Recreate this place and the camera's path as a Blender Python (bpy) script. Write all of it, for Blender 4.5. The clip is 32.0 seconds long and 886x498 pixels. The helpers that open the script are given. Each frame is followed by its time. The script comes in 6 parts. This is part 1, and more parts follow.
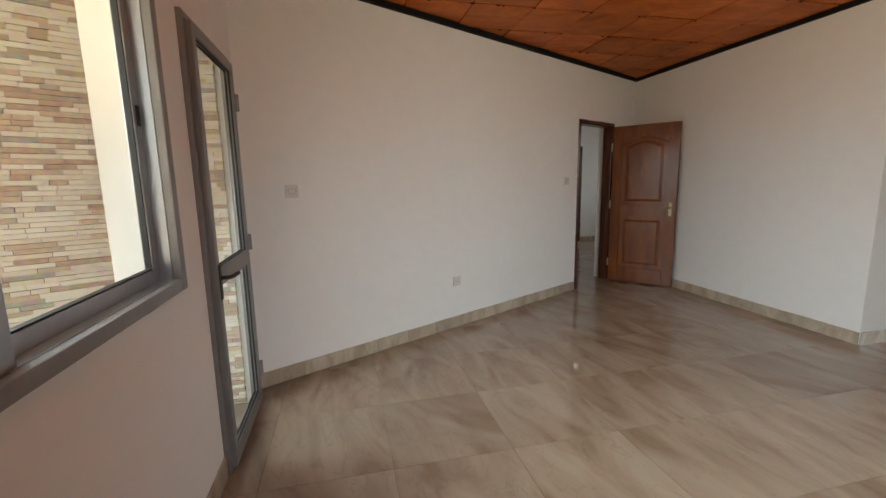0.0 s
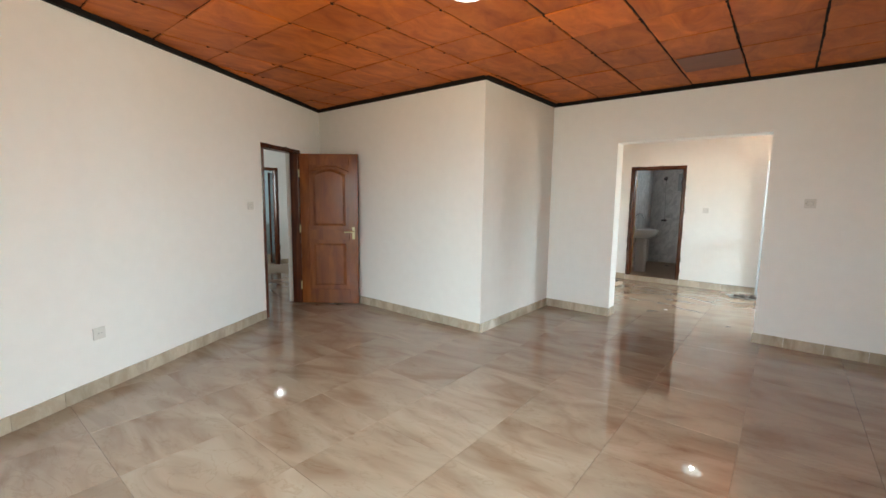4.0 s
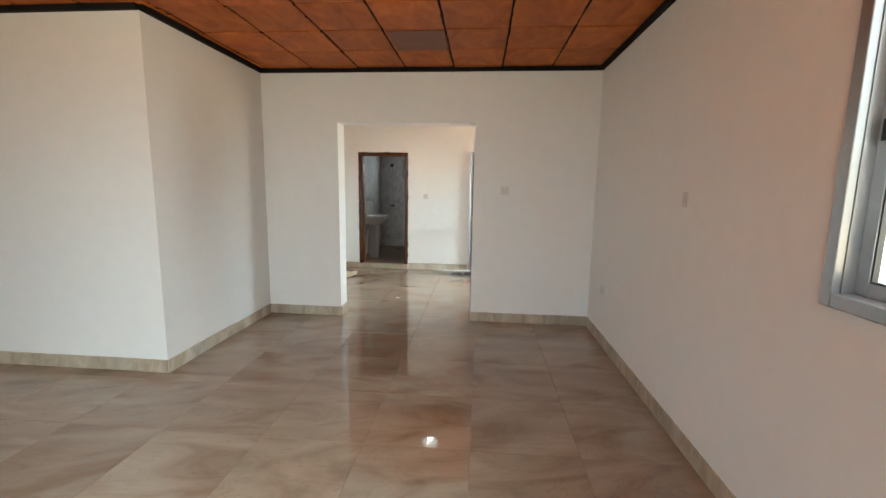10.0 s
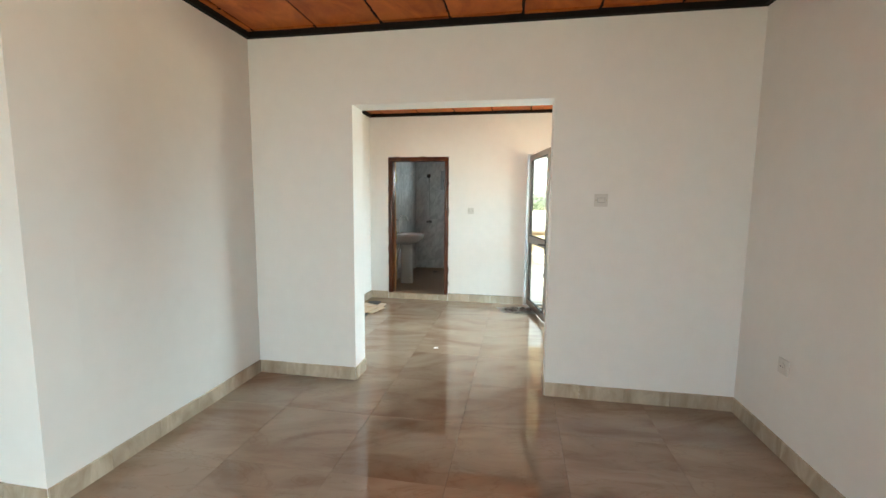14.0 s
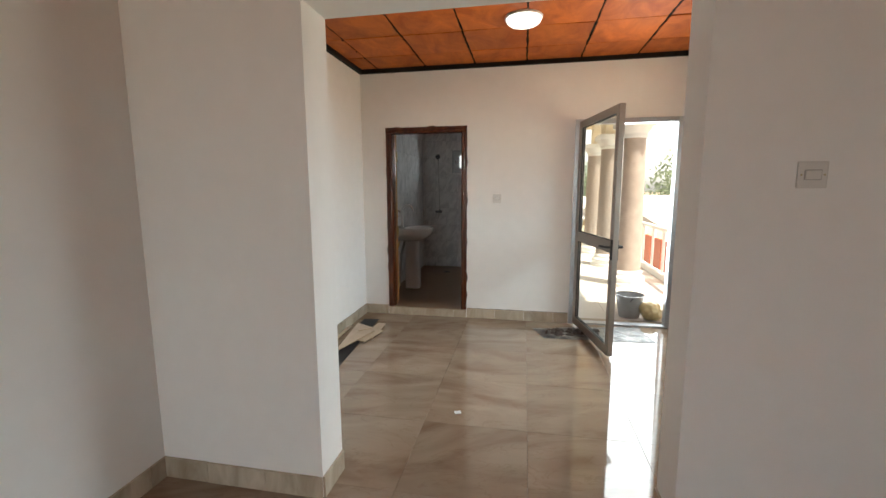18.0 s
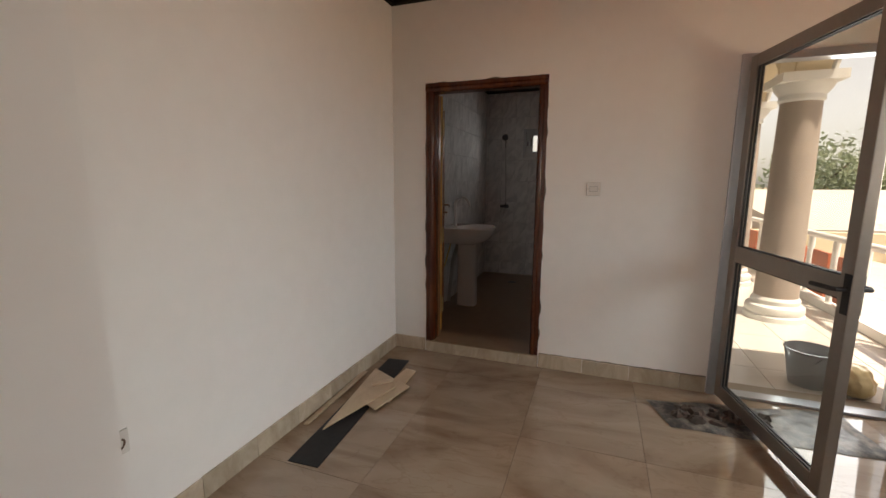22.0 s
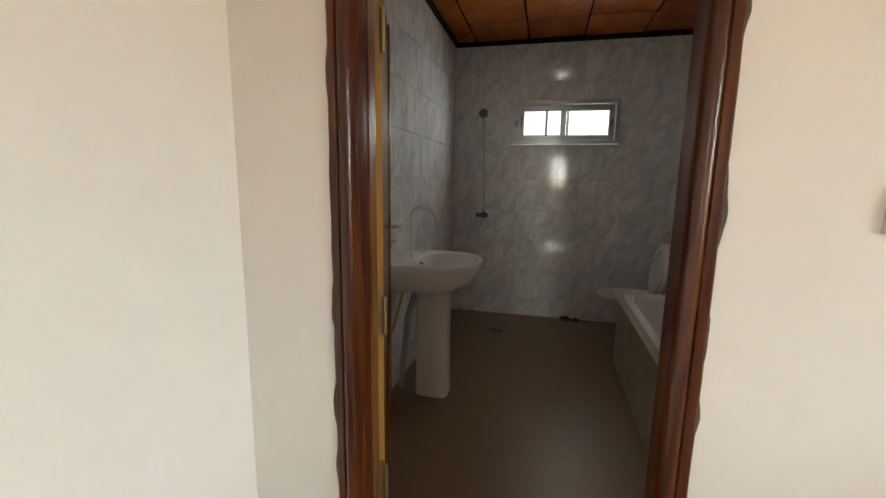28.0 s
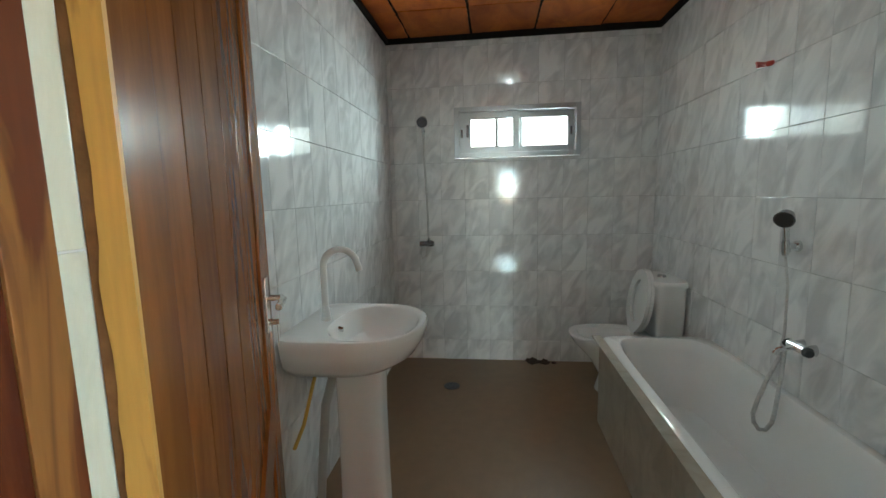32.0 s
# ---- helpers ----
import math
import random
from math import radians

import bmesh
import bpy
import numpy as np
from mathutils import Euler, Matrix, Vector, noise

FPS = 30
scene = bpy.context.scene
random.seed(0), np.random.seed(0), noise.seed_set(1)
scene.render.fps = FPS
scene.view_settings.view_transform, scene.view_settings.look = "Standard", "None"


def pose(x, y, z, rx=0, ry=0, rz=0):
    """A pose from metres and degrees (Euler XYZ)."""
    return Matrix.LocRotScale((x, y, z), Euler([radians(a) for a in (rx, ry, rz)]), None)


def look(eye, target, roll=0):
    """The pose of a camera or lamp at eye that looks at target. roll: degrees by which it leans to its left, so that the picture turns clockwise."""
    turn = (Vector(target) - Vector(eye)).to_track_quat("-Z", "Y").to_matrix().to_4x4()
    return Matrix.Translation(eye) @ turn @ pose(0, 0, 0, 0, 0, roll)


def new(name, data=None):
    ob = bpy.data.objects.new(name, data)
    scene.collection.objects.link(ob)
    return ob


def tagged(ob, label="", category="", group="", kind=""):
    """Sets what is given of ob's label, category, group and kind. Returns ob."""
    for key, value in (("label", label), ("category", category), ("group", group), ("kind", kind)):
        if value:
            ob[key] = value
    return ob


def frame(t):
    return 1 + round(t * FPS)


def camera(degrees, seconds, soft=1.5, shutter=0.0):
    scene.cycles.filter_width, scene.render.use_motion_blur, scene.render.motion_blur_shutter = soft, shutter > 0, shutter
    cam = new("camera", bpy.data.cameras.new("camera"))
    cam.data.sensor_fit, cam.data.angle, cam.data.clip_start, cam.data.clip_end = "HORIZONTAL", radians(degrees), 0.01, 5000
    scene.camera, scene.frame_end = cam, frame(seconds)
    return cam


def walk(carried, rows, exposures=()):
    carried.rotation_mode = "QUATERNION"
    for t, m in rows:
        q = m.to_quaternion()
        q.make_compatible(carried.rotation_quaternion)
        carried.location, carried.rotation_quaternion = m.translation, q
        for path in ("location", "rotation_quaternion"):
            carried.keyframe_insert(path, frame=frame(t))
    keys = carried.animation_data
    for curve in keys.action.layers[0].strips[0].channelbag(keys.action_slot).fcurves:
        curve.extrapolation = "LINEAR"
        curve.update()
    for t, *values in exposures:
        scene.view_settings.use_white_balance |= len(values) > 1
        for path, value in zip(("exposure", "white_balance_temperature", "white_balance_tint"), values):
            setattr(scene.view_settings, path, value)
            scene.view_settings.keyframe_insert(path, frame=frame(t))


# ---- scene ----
cam = camera(92.9, 32.0)
PATH = [
    (0, (0.007, 0.178, 1.330), (0.419, 1.948, 1.039), -1.1),
    (0.5, (0.050, 0.140, 1.350), (0.671, 1.847, 1.057), 0.2),
    (1, (0.100, 0.100, 1.370), (0.865, 1.750, 1.093), 0.6),
    (1.5, (0.120, 0.090, 1.375), (1.011, 1.675, 1.092), 0.8),
    (2, (0.120, 0.120, 1.370), (1.103, 1.648, 1.080), 0.2),
    (2.5, (0.145, 0.135, 1.372), (1.268, 1.566, 1.095), -0.2),
    (3, (0.190, 0.104, 1.383), (1.421, 1.444, 1.112), -0.2),
    (3.5, (0.228, 0.091, 1.398), (1.556, 1.340, 1.156), 0.3),
    (5.5, (0.338, 0.016, 1.435), (1.961, 0.859, 1.244), 1.3),
    (6, (0.364, 0.015, 1.446), (2.040, 0.753, 1.260), 1.3),
    (6.5, (0.401, -0.004, 1.461), (2.126, 0.607, 1.270), 1),
    (7, (0.447, -0.023, 1.459), (2.208, 0.473, 1.261), 1.2),
    (7.5, (0.482, -0.033, 1.458), (2.271, 0.356, 1.272), 1.3),
    (8, (0.538, -0.033, 1.458), (2.340, 0.267, 1.233), 0.9),
    (8.5, (0.635, -0.009, 1.444), (2.442, 0.220, 1.185), 1.5),
    (9, (0.763, 0.036, 1.439), (2.578, 0.213, 1.196), 1.8),
    (9.5, (0.900, 0.113, 1.433), (2.718, 0.284, 1.210), 0.8),
    (10, (1.029, 0.158, 1.433), (2.843, 0.317, 1.167), 0.9),
    (10.5, (1.212, 0.194, 1.430), (3.015, 0.433, 1.154), 0.9),
    (11, (1.398, 0.214, 1.430), (3.195, 0.535, 1.201), 0.7),
    (11.5, (1.563, 0.238, 1.424), (3.360, 0.582, 1.225), 0.8),
    (12, (1.723, 0.270, 1.409), (3.520, 0.609, 1.199), 1),
    (12.5, (1.924, 0.330, 1.390), (3.735, 0.602, 1.217), 0.8),
    (13, (2.096, 0.369, 1.392), (3.914, 0.593, 1.223), 1),
    (13.5, (2.275, 0.434, 1.388), (4.084, 0.686, 1.159), 0.9),
    (14, (2.467, 0.468, 1.386), (4.268, 0.784, 1.184), 0.5),
    (14.5, (2.654, 0.512, 1.392), (4.456, 0.843, 1.211), 0.5),
    (16.5, (3.352, 0.766, 1.369), (5.166, 0.983, 1.156), -1),
    (17, (3.520, 0.795, 1.352), (5.330, 1.052, 1.142), -0.7),
    (17.5, (3.728, 0.817, 1.357), (5.527, 1.133, 1.141), -0.7),
    (18, (3.890, 0.826, 1.367), (5.679, 1.170, 1.110), -0.2),
    (18.5, (4.065, 0.846, 1.351), (5.849, 1.218, 1.091), 0.1),
    (19, (4.263, 0.916, 1.345), (6.054, 1.265, 1.100), -0.6),
    (19.5, (4.455, 0.970, 1.351), (6.245, 1.313, 1.096), -1.3),
    (20, (4.623, 0.991, 1.338), (6.402, 1.392, 1.097), -0.9),
    (20.5, (4.824, 0.987, 1.334), (6.581, 1.476, 1.083), 0.6),
    (21, (4.975, 0.990, 1.335), (6.703, 1.560, 1.061), 0.9),
    (21.5, (5.145, 1.010, 1.328), (6.843, 1.650, 1.024), 0),
    (22, (5.325, 1.066, 1.316), (7.032, 1.691, 1.026), 0.3),
    (22.5, (5.516, 1.135, 1.330), (7.225, 1.750, 1.034), -0.4),
    (23, (5.674, 1.192, 1.328), (7.375, 1.823, 1.021), -1.1),
    (23.5, (5.882, 1.236, 1.323), (7.587, 1.868, 1.049), -0.9),
    (24, (6.056, 1.254, 1.327), (7.763, 1.882, 1.049), -0.6),
    (24.5, (6.236, 1.295, 1.306), (7.918, 1.963, 0.972), 0.1),
    (25, (6.407, 1.361, 1.288), (8.091, 2.023, 0.959), 0.1),
    (25.5, (6.598, 1.448, 1.294), (8.304, 2.056, 0.966), 0.3),
    (27.5, (7.136, 1.650, 1.336), (8.872, 2.173, 1.025), 0.0),
    (28, (7.301, 1.760, 1.321), (9.067, 2.182, 1.018), 0.9),
    (28.5, (7.443, 1.833, 1.333), (9.234, 2.145, 1.049), -0.9),
    (29, (7.546, 1.890, 1.325), (9.353, 2.094, 1.041), -1.3),
    (29.5, (7.657, 1.907, 1.300), (9.464, 2.089, 1.005), -0.9),
    (30, (7.796, 1.883, 1.286), (9.600, 2.120, 1.009), -0.6),
    (30.5, (7.939, 1.833, 1.306), (9.737, 2.126, 1.042), -0.5),
    (31, (8.028, 1.803, 1.329), (9.818, 2.116, 1.038), -0.8),
    (31.5, (8.051, 1.800, 1.345), (9.847, 2.086, 1.063), -1.5),
    (32, (8.063, 1.821, 1.376), (9.874, 2.039, 1.138), -1.3),
]
EXPOSURES = [(0, 1.2, 7000, 8), (1, 1.75, 6900, 6), (3.5, 2.0, 6700, 4), (6, 2.1, 6300, -2), (7, 1.85, 6050, -2), (8, 1.75, 6350, 1), (9, 1.6, 6800, 5), (11, 2.05, 6550, -2), (13, 2.1, 6550, -3), (17, 1.55, 6900, 6), (19, 1.0, 7200, 12), (21, 0.75, 7600, 16), (22, 0.45, 8000, 19), (23, 0.55, 8100, 19), (24, 0.95, 7700, 16), (25, 1.38, 7800, 14), (28, 1.72, 7900, 9), (29, 1.95, 7300, 6), (30, 2.5, 6800, 1), (31, 2.75, 6650, -2), (32, 2.9, 6550, -5)]
walk(cam, [(t, look(eye, target, roll)) for t, eye, target, roll in PATH], EXPOSURES)

# ---- world and sun ----
world = bpy.data.worlds.new("sky")
scene.world = world
world.use_nodes = True
wn = world.node_tree.nodes
sky = wn.new("ShaderNodeTexSky")
sky.sky_type = "NISHITA"
sky.sun_disc = False
sky.sun_elevation = radians(67)
sky.sun_rotation = radians(214)
sky.dust_density = 1.5
wn["Background"].inputs["Strength"].default_value = 0.15
haze = wn.new("ShaderNodeHueSaturation")
haze.inputs["Saturation"].default_value = 0.25
world.node_tree.links.new(sky.outputs["Color"], haze.inputs["Color"])
world.node_tree.links.new(haze.outputs["Color"], wn["Background"].inputs["Color"])
sun = bpy.data.lights.new("sun", "SUN")
sun.energy, sun.angle, sun.color = 5.0, radians(0.6), (1.0, 0.95, 0.86)
sun_ob = new("sun", sun)
sun_ob.matrix_world = look((-4, -6, 17), (0, 0, 0))


def daylight(name, eye, target, w, h, watts, spread=135, colour=(0.78, 0.91, 1.0)):
    """A stand-in for the sky's light in an opening."""
    la = bpy.data.lights.new(name, "AREA")
    la.shape, la.size, la.size_y, la.energy, la.color = "RECTANGLE", w, h, watts, colour
    la.spread = radians(spread)
    new(name, la).matrix_world = look(eye, target)


def window_light(name, centre, inward, w, h, sky_watts, ground_watts):
    """Sky light slants down through a window; a little comes back up from the bright ground outside."""
    c, d = Vector(centre), Vector((*inward, 0))
    daylight(name + "_sky", c - 0.36 * d + Vector((0, 0, 0.2)), c + d * 3 + Vector((0, 0, -1.6)), w, h, sky_watts, 84, (0.70, 0.87, 1.0))
    daylight(name + "_ground", c - 0.36 * d - Vector((0, 0, 0.2)), c + d * 3 + Vector((0, 0, 2.4)), w, h, ground_watts, 100, (1.0, 0.84, 0.62))


window_light("daylight_window_west", (-0.80, 1.05, 1.56), (1, 0), 0.95, 1.0, 10, 9.5)
daylight("daylight_door_west", (-0.83, 2.5, 1.1), (1.8, 2.5, -0.4), 0.55, 1.8, 4, 100, (0.70, 0.87, 1.0))
window_light("daylight_window_south", (1.73, -1.21, 1.63), (0, 1), 1.4, 0.95, 13.5, 11)
window_light("daylight_window_lobby", (7.03, -1.26, 1.5), (0, 1), 1.3, 0.9, 14, 9)
daylight("daylight_door_lobby", (8.5, -0.36, 1.1), (5, 0.2, 0.6), 0.46, 1.9, 9, 150)
daylight("daylight_window_bath", (11.84, 1.37, 1.866), (9.2, 3.0, 0.9), 0.52, 0.34, 3.9, 140)
# added lamp brightens the passage through an unseen opening in its east wall
daylight("added_daylight_passage", (6.55, 6.9, 1.5), (4, 6.9, 0.8), 1.1, 0.9, 5)
# added lamp brightens the back room through an unseen west opening
daylight("added_daylight_back_room", (3.4, 9.45, 1.5), (5.5, 9.3, 1.0), 0.8, 0.9, 7)


# ---- materials ----
def material(name, rough=0.5, metal=0.0, spec=0.5):
    m = bpy.data.materials.new(name)
    m.use_nodes = True
    b = m.node_tree.nodes["Principled BSDF"]
    b.inputs["Roughness"].default_value = rough
    b.inputs["Metallic"].default_value = metal
    b.inputs["Specular IOR Level"].default_value = spec
    return m, m.node_tree.nodes, m.node_tree.links, b


def plain(name, col, rough=0.5, metal=0.0, vary=0.06, scale=18.0, bump=0.0, rough_vary=0.1):
    """A surface with two scales of variation in colour, some in gloss and a fine relief."""
    m, n, l, b = material(name, rough, metal)
    tc = n.new("ShaderNodeTexCoord")
    big, fine = n.new("ShaderNodeTexNoise"), n.new("ShaderNodeTexNoise")
    big.inputs["Scale"].default_value, fine.inputs["Scale"].default_value = scale * 0.08, scale
    big.inputs["Detail"].default_value = fine.inputs["Detail"].default_value = 5
    for q in (big, fine):
        l.new(tc.outputs["Object"], q.inputs["Vector"])
    mix = n.new("ShaderNodeMath")
    mix.operation = "ADD"
    l.new(big.outputs["Fac"], mix.inputs[0])
    l.new(fine.outputs["Fac"], mix.inputs[1])
    ramp = n.new("ShaderNodeValToRGB")
    ramp.color_ramp.elements[0].position, ramp.color_ramp.elements[1].position = 0.3, 0.7
    ramp.color_ramp.elements[0].color = (*[c * (1 - vary) for c in col], 1)
    ramp.color_ramp.elements[1].color = (*[min(1, c * (1 + vary)) for c in col], 1)
    half = n.new("ShaderNodeMath")
    half.operation, half.inputs[1].default_value = "MULTIPLY", 0.5
    l.new(mix.outputs[0], half.inputs[0])
    l.new(half.outputs[0], ramp.inputs[0])
    l.new(ramp.outputs[0], b.inputs["Base Color"])
    rr = n.new("ShaderNodeMapRange")
    rr.inputs["To Min"].default_value, rr.inputs["To Max"].default_value = rough * (1 - rough_vary), min(1, rough * (1 + rough_vary))
    l.new(big.outputs["Fac"], rr.inputs["Value"])
    l.new(rr.outputs[0], b.inputs["Roughness"])
    if bump:
        bp = n.new("ShaderNodeBump")
        bp.inputs["Strength"].default_value, bp.inputs["Distance"].default_value = bump, 0.004
        l.new(mix.outputs[0], bp.inputs["Height"])
        l.new(bp.outputs[0], b.inputs["Normal"])
    return m


def grained(name, dark, light, rough, axis=2, stretch=12.0, scale=5.0, random_tone=0.0, island=False, bump=0.1, sharp=(0.3, 0.72)):
    """Wood or streaked stone: noise drawn out along one axis. random_tone varies piece by piece."""
    m, n, l, b = material(name, rough)
    tc = n.new("ShaderNodeTexCoord")
    mp = n.new("ShaderNodeMapping")
    sc = [stretch] * 3
    sc[axis] = 1.0
    mp.inputs["Scale"].default_value = sc
    l.new(tc.outputs["Object"], mp.inputs["Vector"])
    rnd = n.new("ShaderNodeNewGeometry").outputs["Random Per Island"] if island else n.new("ShaderNodeObjectInfo").outputs["Random"]
    shift = n.new("ShaderNodeVectorMath")
    shift.operation = "MULTIPLY_ADD"
    l.new(rnd, shift.inputs[0])
    shift.inputs[1].default_value = (37, 53, 71)
    l.new(mp.outputs[0], shift.inputs[2])
    no = n.new("ShaderNodeTexNoise")
    no.inputs["Scale"].default_value, no.inputs["Detail"].default_value, no.inputs["Roughness"].default_value = scale, 8, 0.62
    no.inputs["Distortion"].default_value = 0.8
    l.new(shift.outputs[0], no.inputs["Vector"])
    ramp = n.new("ShaderNodeValToRGB")
    e = ramp.color_ramp.elements
    e[0].position, e[1].position = sharp
    e[0].color, e[1].color = (*dark, 1), (*light, 1)
    l.new(no.outputs["Fac"], ramp.inputs[0])
    out = ramp.outputs[0]
    if random_tone:
        hsv = n.new("ShaderNodeHueSaturation")
        mr = n.new("ShaderNodeMapRange")
        mr.inputs["To Min"].default_value, mr.inputs["To Max"].default_value = 1 - random_tone, 1 + random_tone
        l.new(rnd, mr.inputs["Value"])
        l.new(mr.outputs[0], hsv.inputs["Value"])
        l.new(out, hsv.inputs["Color"])
        out = hsv.outputs[0]
    l.new(out, b.inputs["Base Color"])
    if bump:
        bp = n.new("ShaderNodeBump")
        bp.inputs["Strength"].default_value, bp.inputs["Distance"].default_value = bump, 0.003
        l.new(no.outputs["Fac"], bp.inputs["Height"])
        l.new(bp.outputs[0], b.inputs["Normal"])
    return m


def glass(name, tint=(1, 1, 1), gloss=0.05):
    """Thin window glass: mostly clear, a little mirror-like."""
    m, n, l, b = material(name)
    n.remove(b)
    tr, gl, mx = n.new("ShaderNodeBsdfTransparent"), n.new("ShaderNodeBsdfGlossy"), n.new("ShaderNodeMixShader")
    tr.inputs[0].default_value = (*tint, 1)
    gl.inputs["Roughness"].default_value = 0.01
    mx.inputs[0].default_value = gloss
    l.new(tr.outputs[0], mx.inputs[1])
    l.new(gl.outputs[0], mx.inputs[2])
    l.new(mx.outputs[0], n["Material Output"].inputs["Surface"])
    return m


def lamp_glow(name, col, strength):
    m, n, l, b = material(name)
    b.inputs["Emission Color"].default_value = (*col, 1)
    b.inputs["Emission Strength"].default_value = strength
    b.inputs["Base Color"].default_value = (0.9, 0.9, 0.9, 1)
    return m


M_WALL = plain("white_wall_paint", (0.83, 0.817, 0.787), 0.62, vary=0.03, scale=9, bump=0.12)
M_CLOSE = plain("grey_plaster", (0.5, 0.49, 0.47), 0.8, vary=0.08, scale=8, bump=0.3)


def floor_stone(name):
    """Polished porcelain: slanting warm drifts with thin veins, a different cut on each tile."""
    m, n, l, b = material(name, 0.07, spec=0.8)
    tc, oi = n.new("ShaderNodeTexCoord"), n.new("ShaderNodeObjectInfo")
    turn = n.new("ShaderNodeVectorRotate")
    turn.rotation_type = "Z_AXIS"
    ang = n.new("ShaderNodeMapRange")
    ang.inputs["To Min"].default_value, ang.inputs["To Max"].default_value = -0.32, -0.04
    l.new(oi.outputs["Random"], ang.inputs["Value"])
    l.new(ang.outputs[0], turn.inputs["Angle"])
    l.new(tc.outputs["Object"], turn.inputs["Vector"])
    mp = n.new("ShaderNodeVectorMath")
    mp.operation = "MULTIPLY"
    mp.inputs[1].default_value = (2.7, 0.9, 1.0)
    l.new(turn.outputs[0], mp.inputs[0])
    sh = n.new("ShaderNodeVectorMath")
    sh.operation = "MULTIPLY_ADD"
    sh.inputs[1].default_value = (37, 53, 71)
    l.new(oi.outputs["Random"], sh.inputs[0])
    l.new(mp.outputs[0], sh.inputs[2])
    cloud, vein = n.new("ShaderNodeTexNoise"), n.new("ShaderNodeTexNoise")
    for q, sc, de, ro, di in ((cloud, 1.5, 5, 0.52, 1.1), (vein, 2.2, 7, 0.55, 1.4)):
        q.inputs["Scale"].default_value, q.inputs["Detail"].default_value, q.inputs["Roughness"].default_value, q.inputs["Distortion"].default_value = sc, de, ro, di
        l.new(sh.outputs[0], q.inputs["Vector"])
    ramp = n.new("ShaderNodeValToRGB")
    e = ramp.color_ramp.elements
    e[0].position, e[1].position = 0.30, 0.68
    e[0].color, e[1].color = (0.205, 0.132, 0.083, 1), (0.325, 0.252, 0.184, 1)
    k = ramp.color_ramp.elements.new(0.47)
    k.color = (0.272, 0.195, 0.136, 1)
    l.new(cloud.outputs["Fac"], ramp.inputs[0])
    line = n.new("ShaderNodeValToRGB")
    e = line.color_ramp.elements
    e[0].position, e[1].position = 0.485, 0.515
    e[0].color, e[1].color = (1, 1, 1, 1), (1, 1, 1, 1)
    k = line.color_ramp.elements.new(0.5)
    k.color = (0.62, 0.50, 0.38, 1)
    l.new(vein.outputs["Fac"], line.inputs[0])
    mx = n.new("ShaderNodeMix")
    mx.data_type, mx.blend_type = "RGBA", "MULTIPLY"
    mx.inputs["Factor"].default_value = 0.3
    l.new(ramp.outputs[0], mx.inputs["A"])
    l.new(line.outputs[0], mx.inputs["B"])
    tone = n.new("ShaderNodeHueSaturation")
    tr = n.new("ShaderNodeMapRange")
    tr.inputs["To Min"].default_value, tr.inputs["To Max"].default_value = 0.94, 1.06
    l.new(oi.outputs["Random"], tr.inputs["Value"])
    l.new(tr.outputs[0], tone.inputs["Value"])
    l.new(mx.outputs["Result"], tone.inputs["Color"])
    l.new(tone.outputs[0], b.inputs["Base Color"])
    smear = n.new("ShaderNodeTexNoise")
    smear.inputs["Scale"].default_value, smear.inputs["Detail"].default_value = 3.0, 4
    rr = n.new("ShaderNodeMapRange")
    rr.inputs["From Min"].default_value, rr.inputs["From Max"].default_value = 0.3, 0.7
    rr.inputs["To Min"].default_value, rr.inputs["To Max"].default_value = 0.018, 0.065
    l.new(sh.outputs[0], smear.inputs["Vector"])
    l.new(smear.outputs["Fac"], rr.inputs["Value"])
    l.new(rr.outputs[0], b.inputs["Roughness"])
    return m


M_FLOOR = floor_stone("polished_beige_floor_tile")
M_GROUT = plain("beige_grout", (0.27, 0.215, 0.165), 0.8, scale=60)
M_BASE = grained("beige_skirting_tile", (0.33, 0.26, 0.185), (0.57, 0.49, 0.385), 0.16, axis=2, stretch=2.5, scale=3.0, random_tone=0.12, bump=0.02)
M_CEIL = grained("varnished_plywood", (0.31, 0.062, 0.011), (0.62, 0.168, 0.029), 0.5, axis=0, stretch=1.7, scale=3.0, random_tone=0.15, island=True, bump=0.15)
M_JOINT = plain("black_joint_paint", (0.012, 0.009, 0.008), 0.8, vary=0.3, scale=30)
M_JOINT.node_tree.nodes["Principled BSDF"].inputs["Specular IOR Level"].default_value = 0.15
M_CEIL.node_tree.nodes["Principled BSDF"].inputs["Specular IOR Level"].default_value = 0.22
M_DOOR = grained("dark_varnished_mahogany", (0.125, 0.032, 0.008), (0.27, 0.080, 0.017), 0.22, axis=2, stretch=5, scale=1.6, bump=0.08)
M_REDWOOD = grained("red_varnished_door_frame", (0.055, 0.012, 0.005), (0.15, 0.041, 0.012), 0.26, axis=2, stretch=11, scale=1.3, bump=0.1, sharp=(0.42, 0.76))
M_ALU = plain("brushed_aluminium", (0.44, 0.46, 0.49), 0.32, 0.85, vary=0.06, scale=40)
M_ALUDARK = plain("bronze_grey_aluminium", (0.30, 0.27, 0.245), 0.35, 0.7, vary=0.06, scale=40)
M_ALUGREY = plain("grey_anodised_aluminium", (0.27, 0.262, 0.26), 0.42, 0.45, vary=0.1, scale=25)
M_RUBBER = plain("black_rubber", (0.02, 0.02, 0.022), 0.6, vary=0.2, scale=40)
M_GLASS = glass("window_glass", (0.95, 0.975, 0.965))


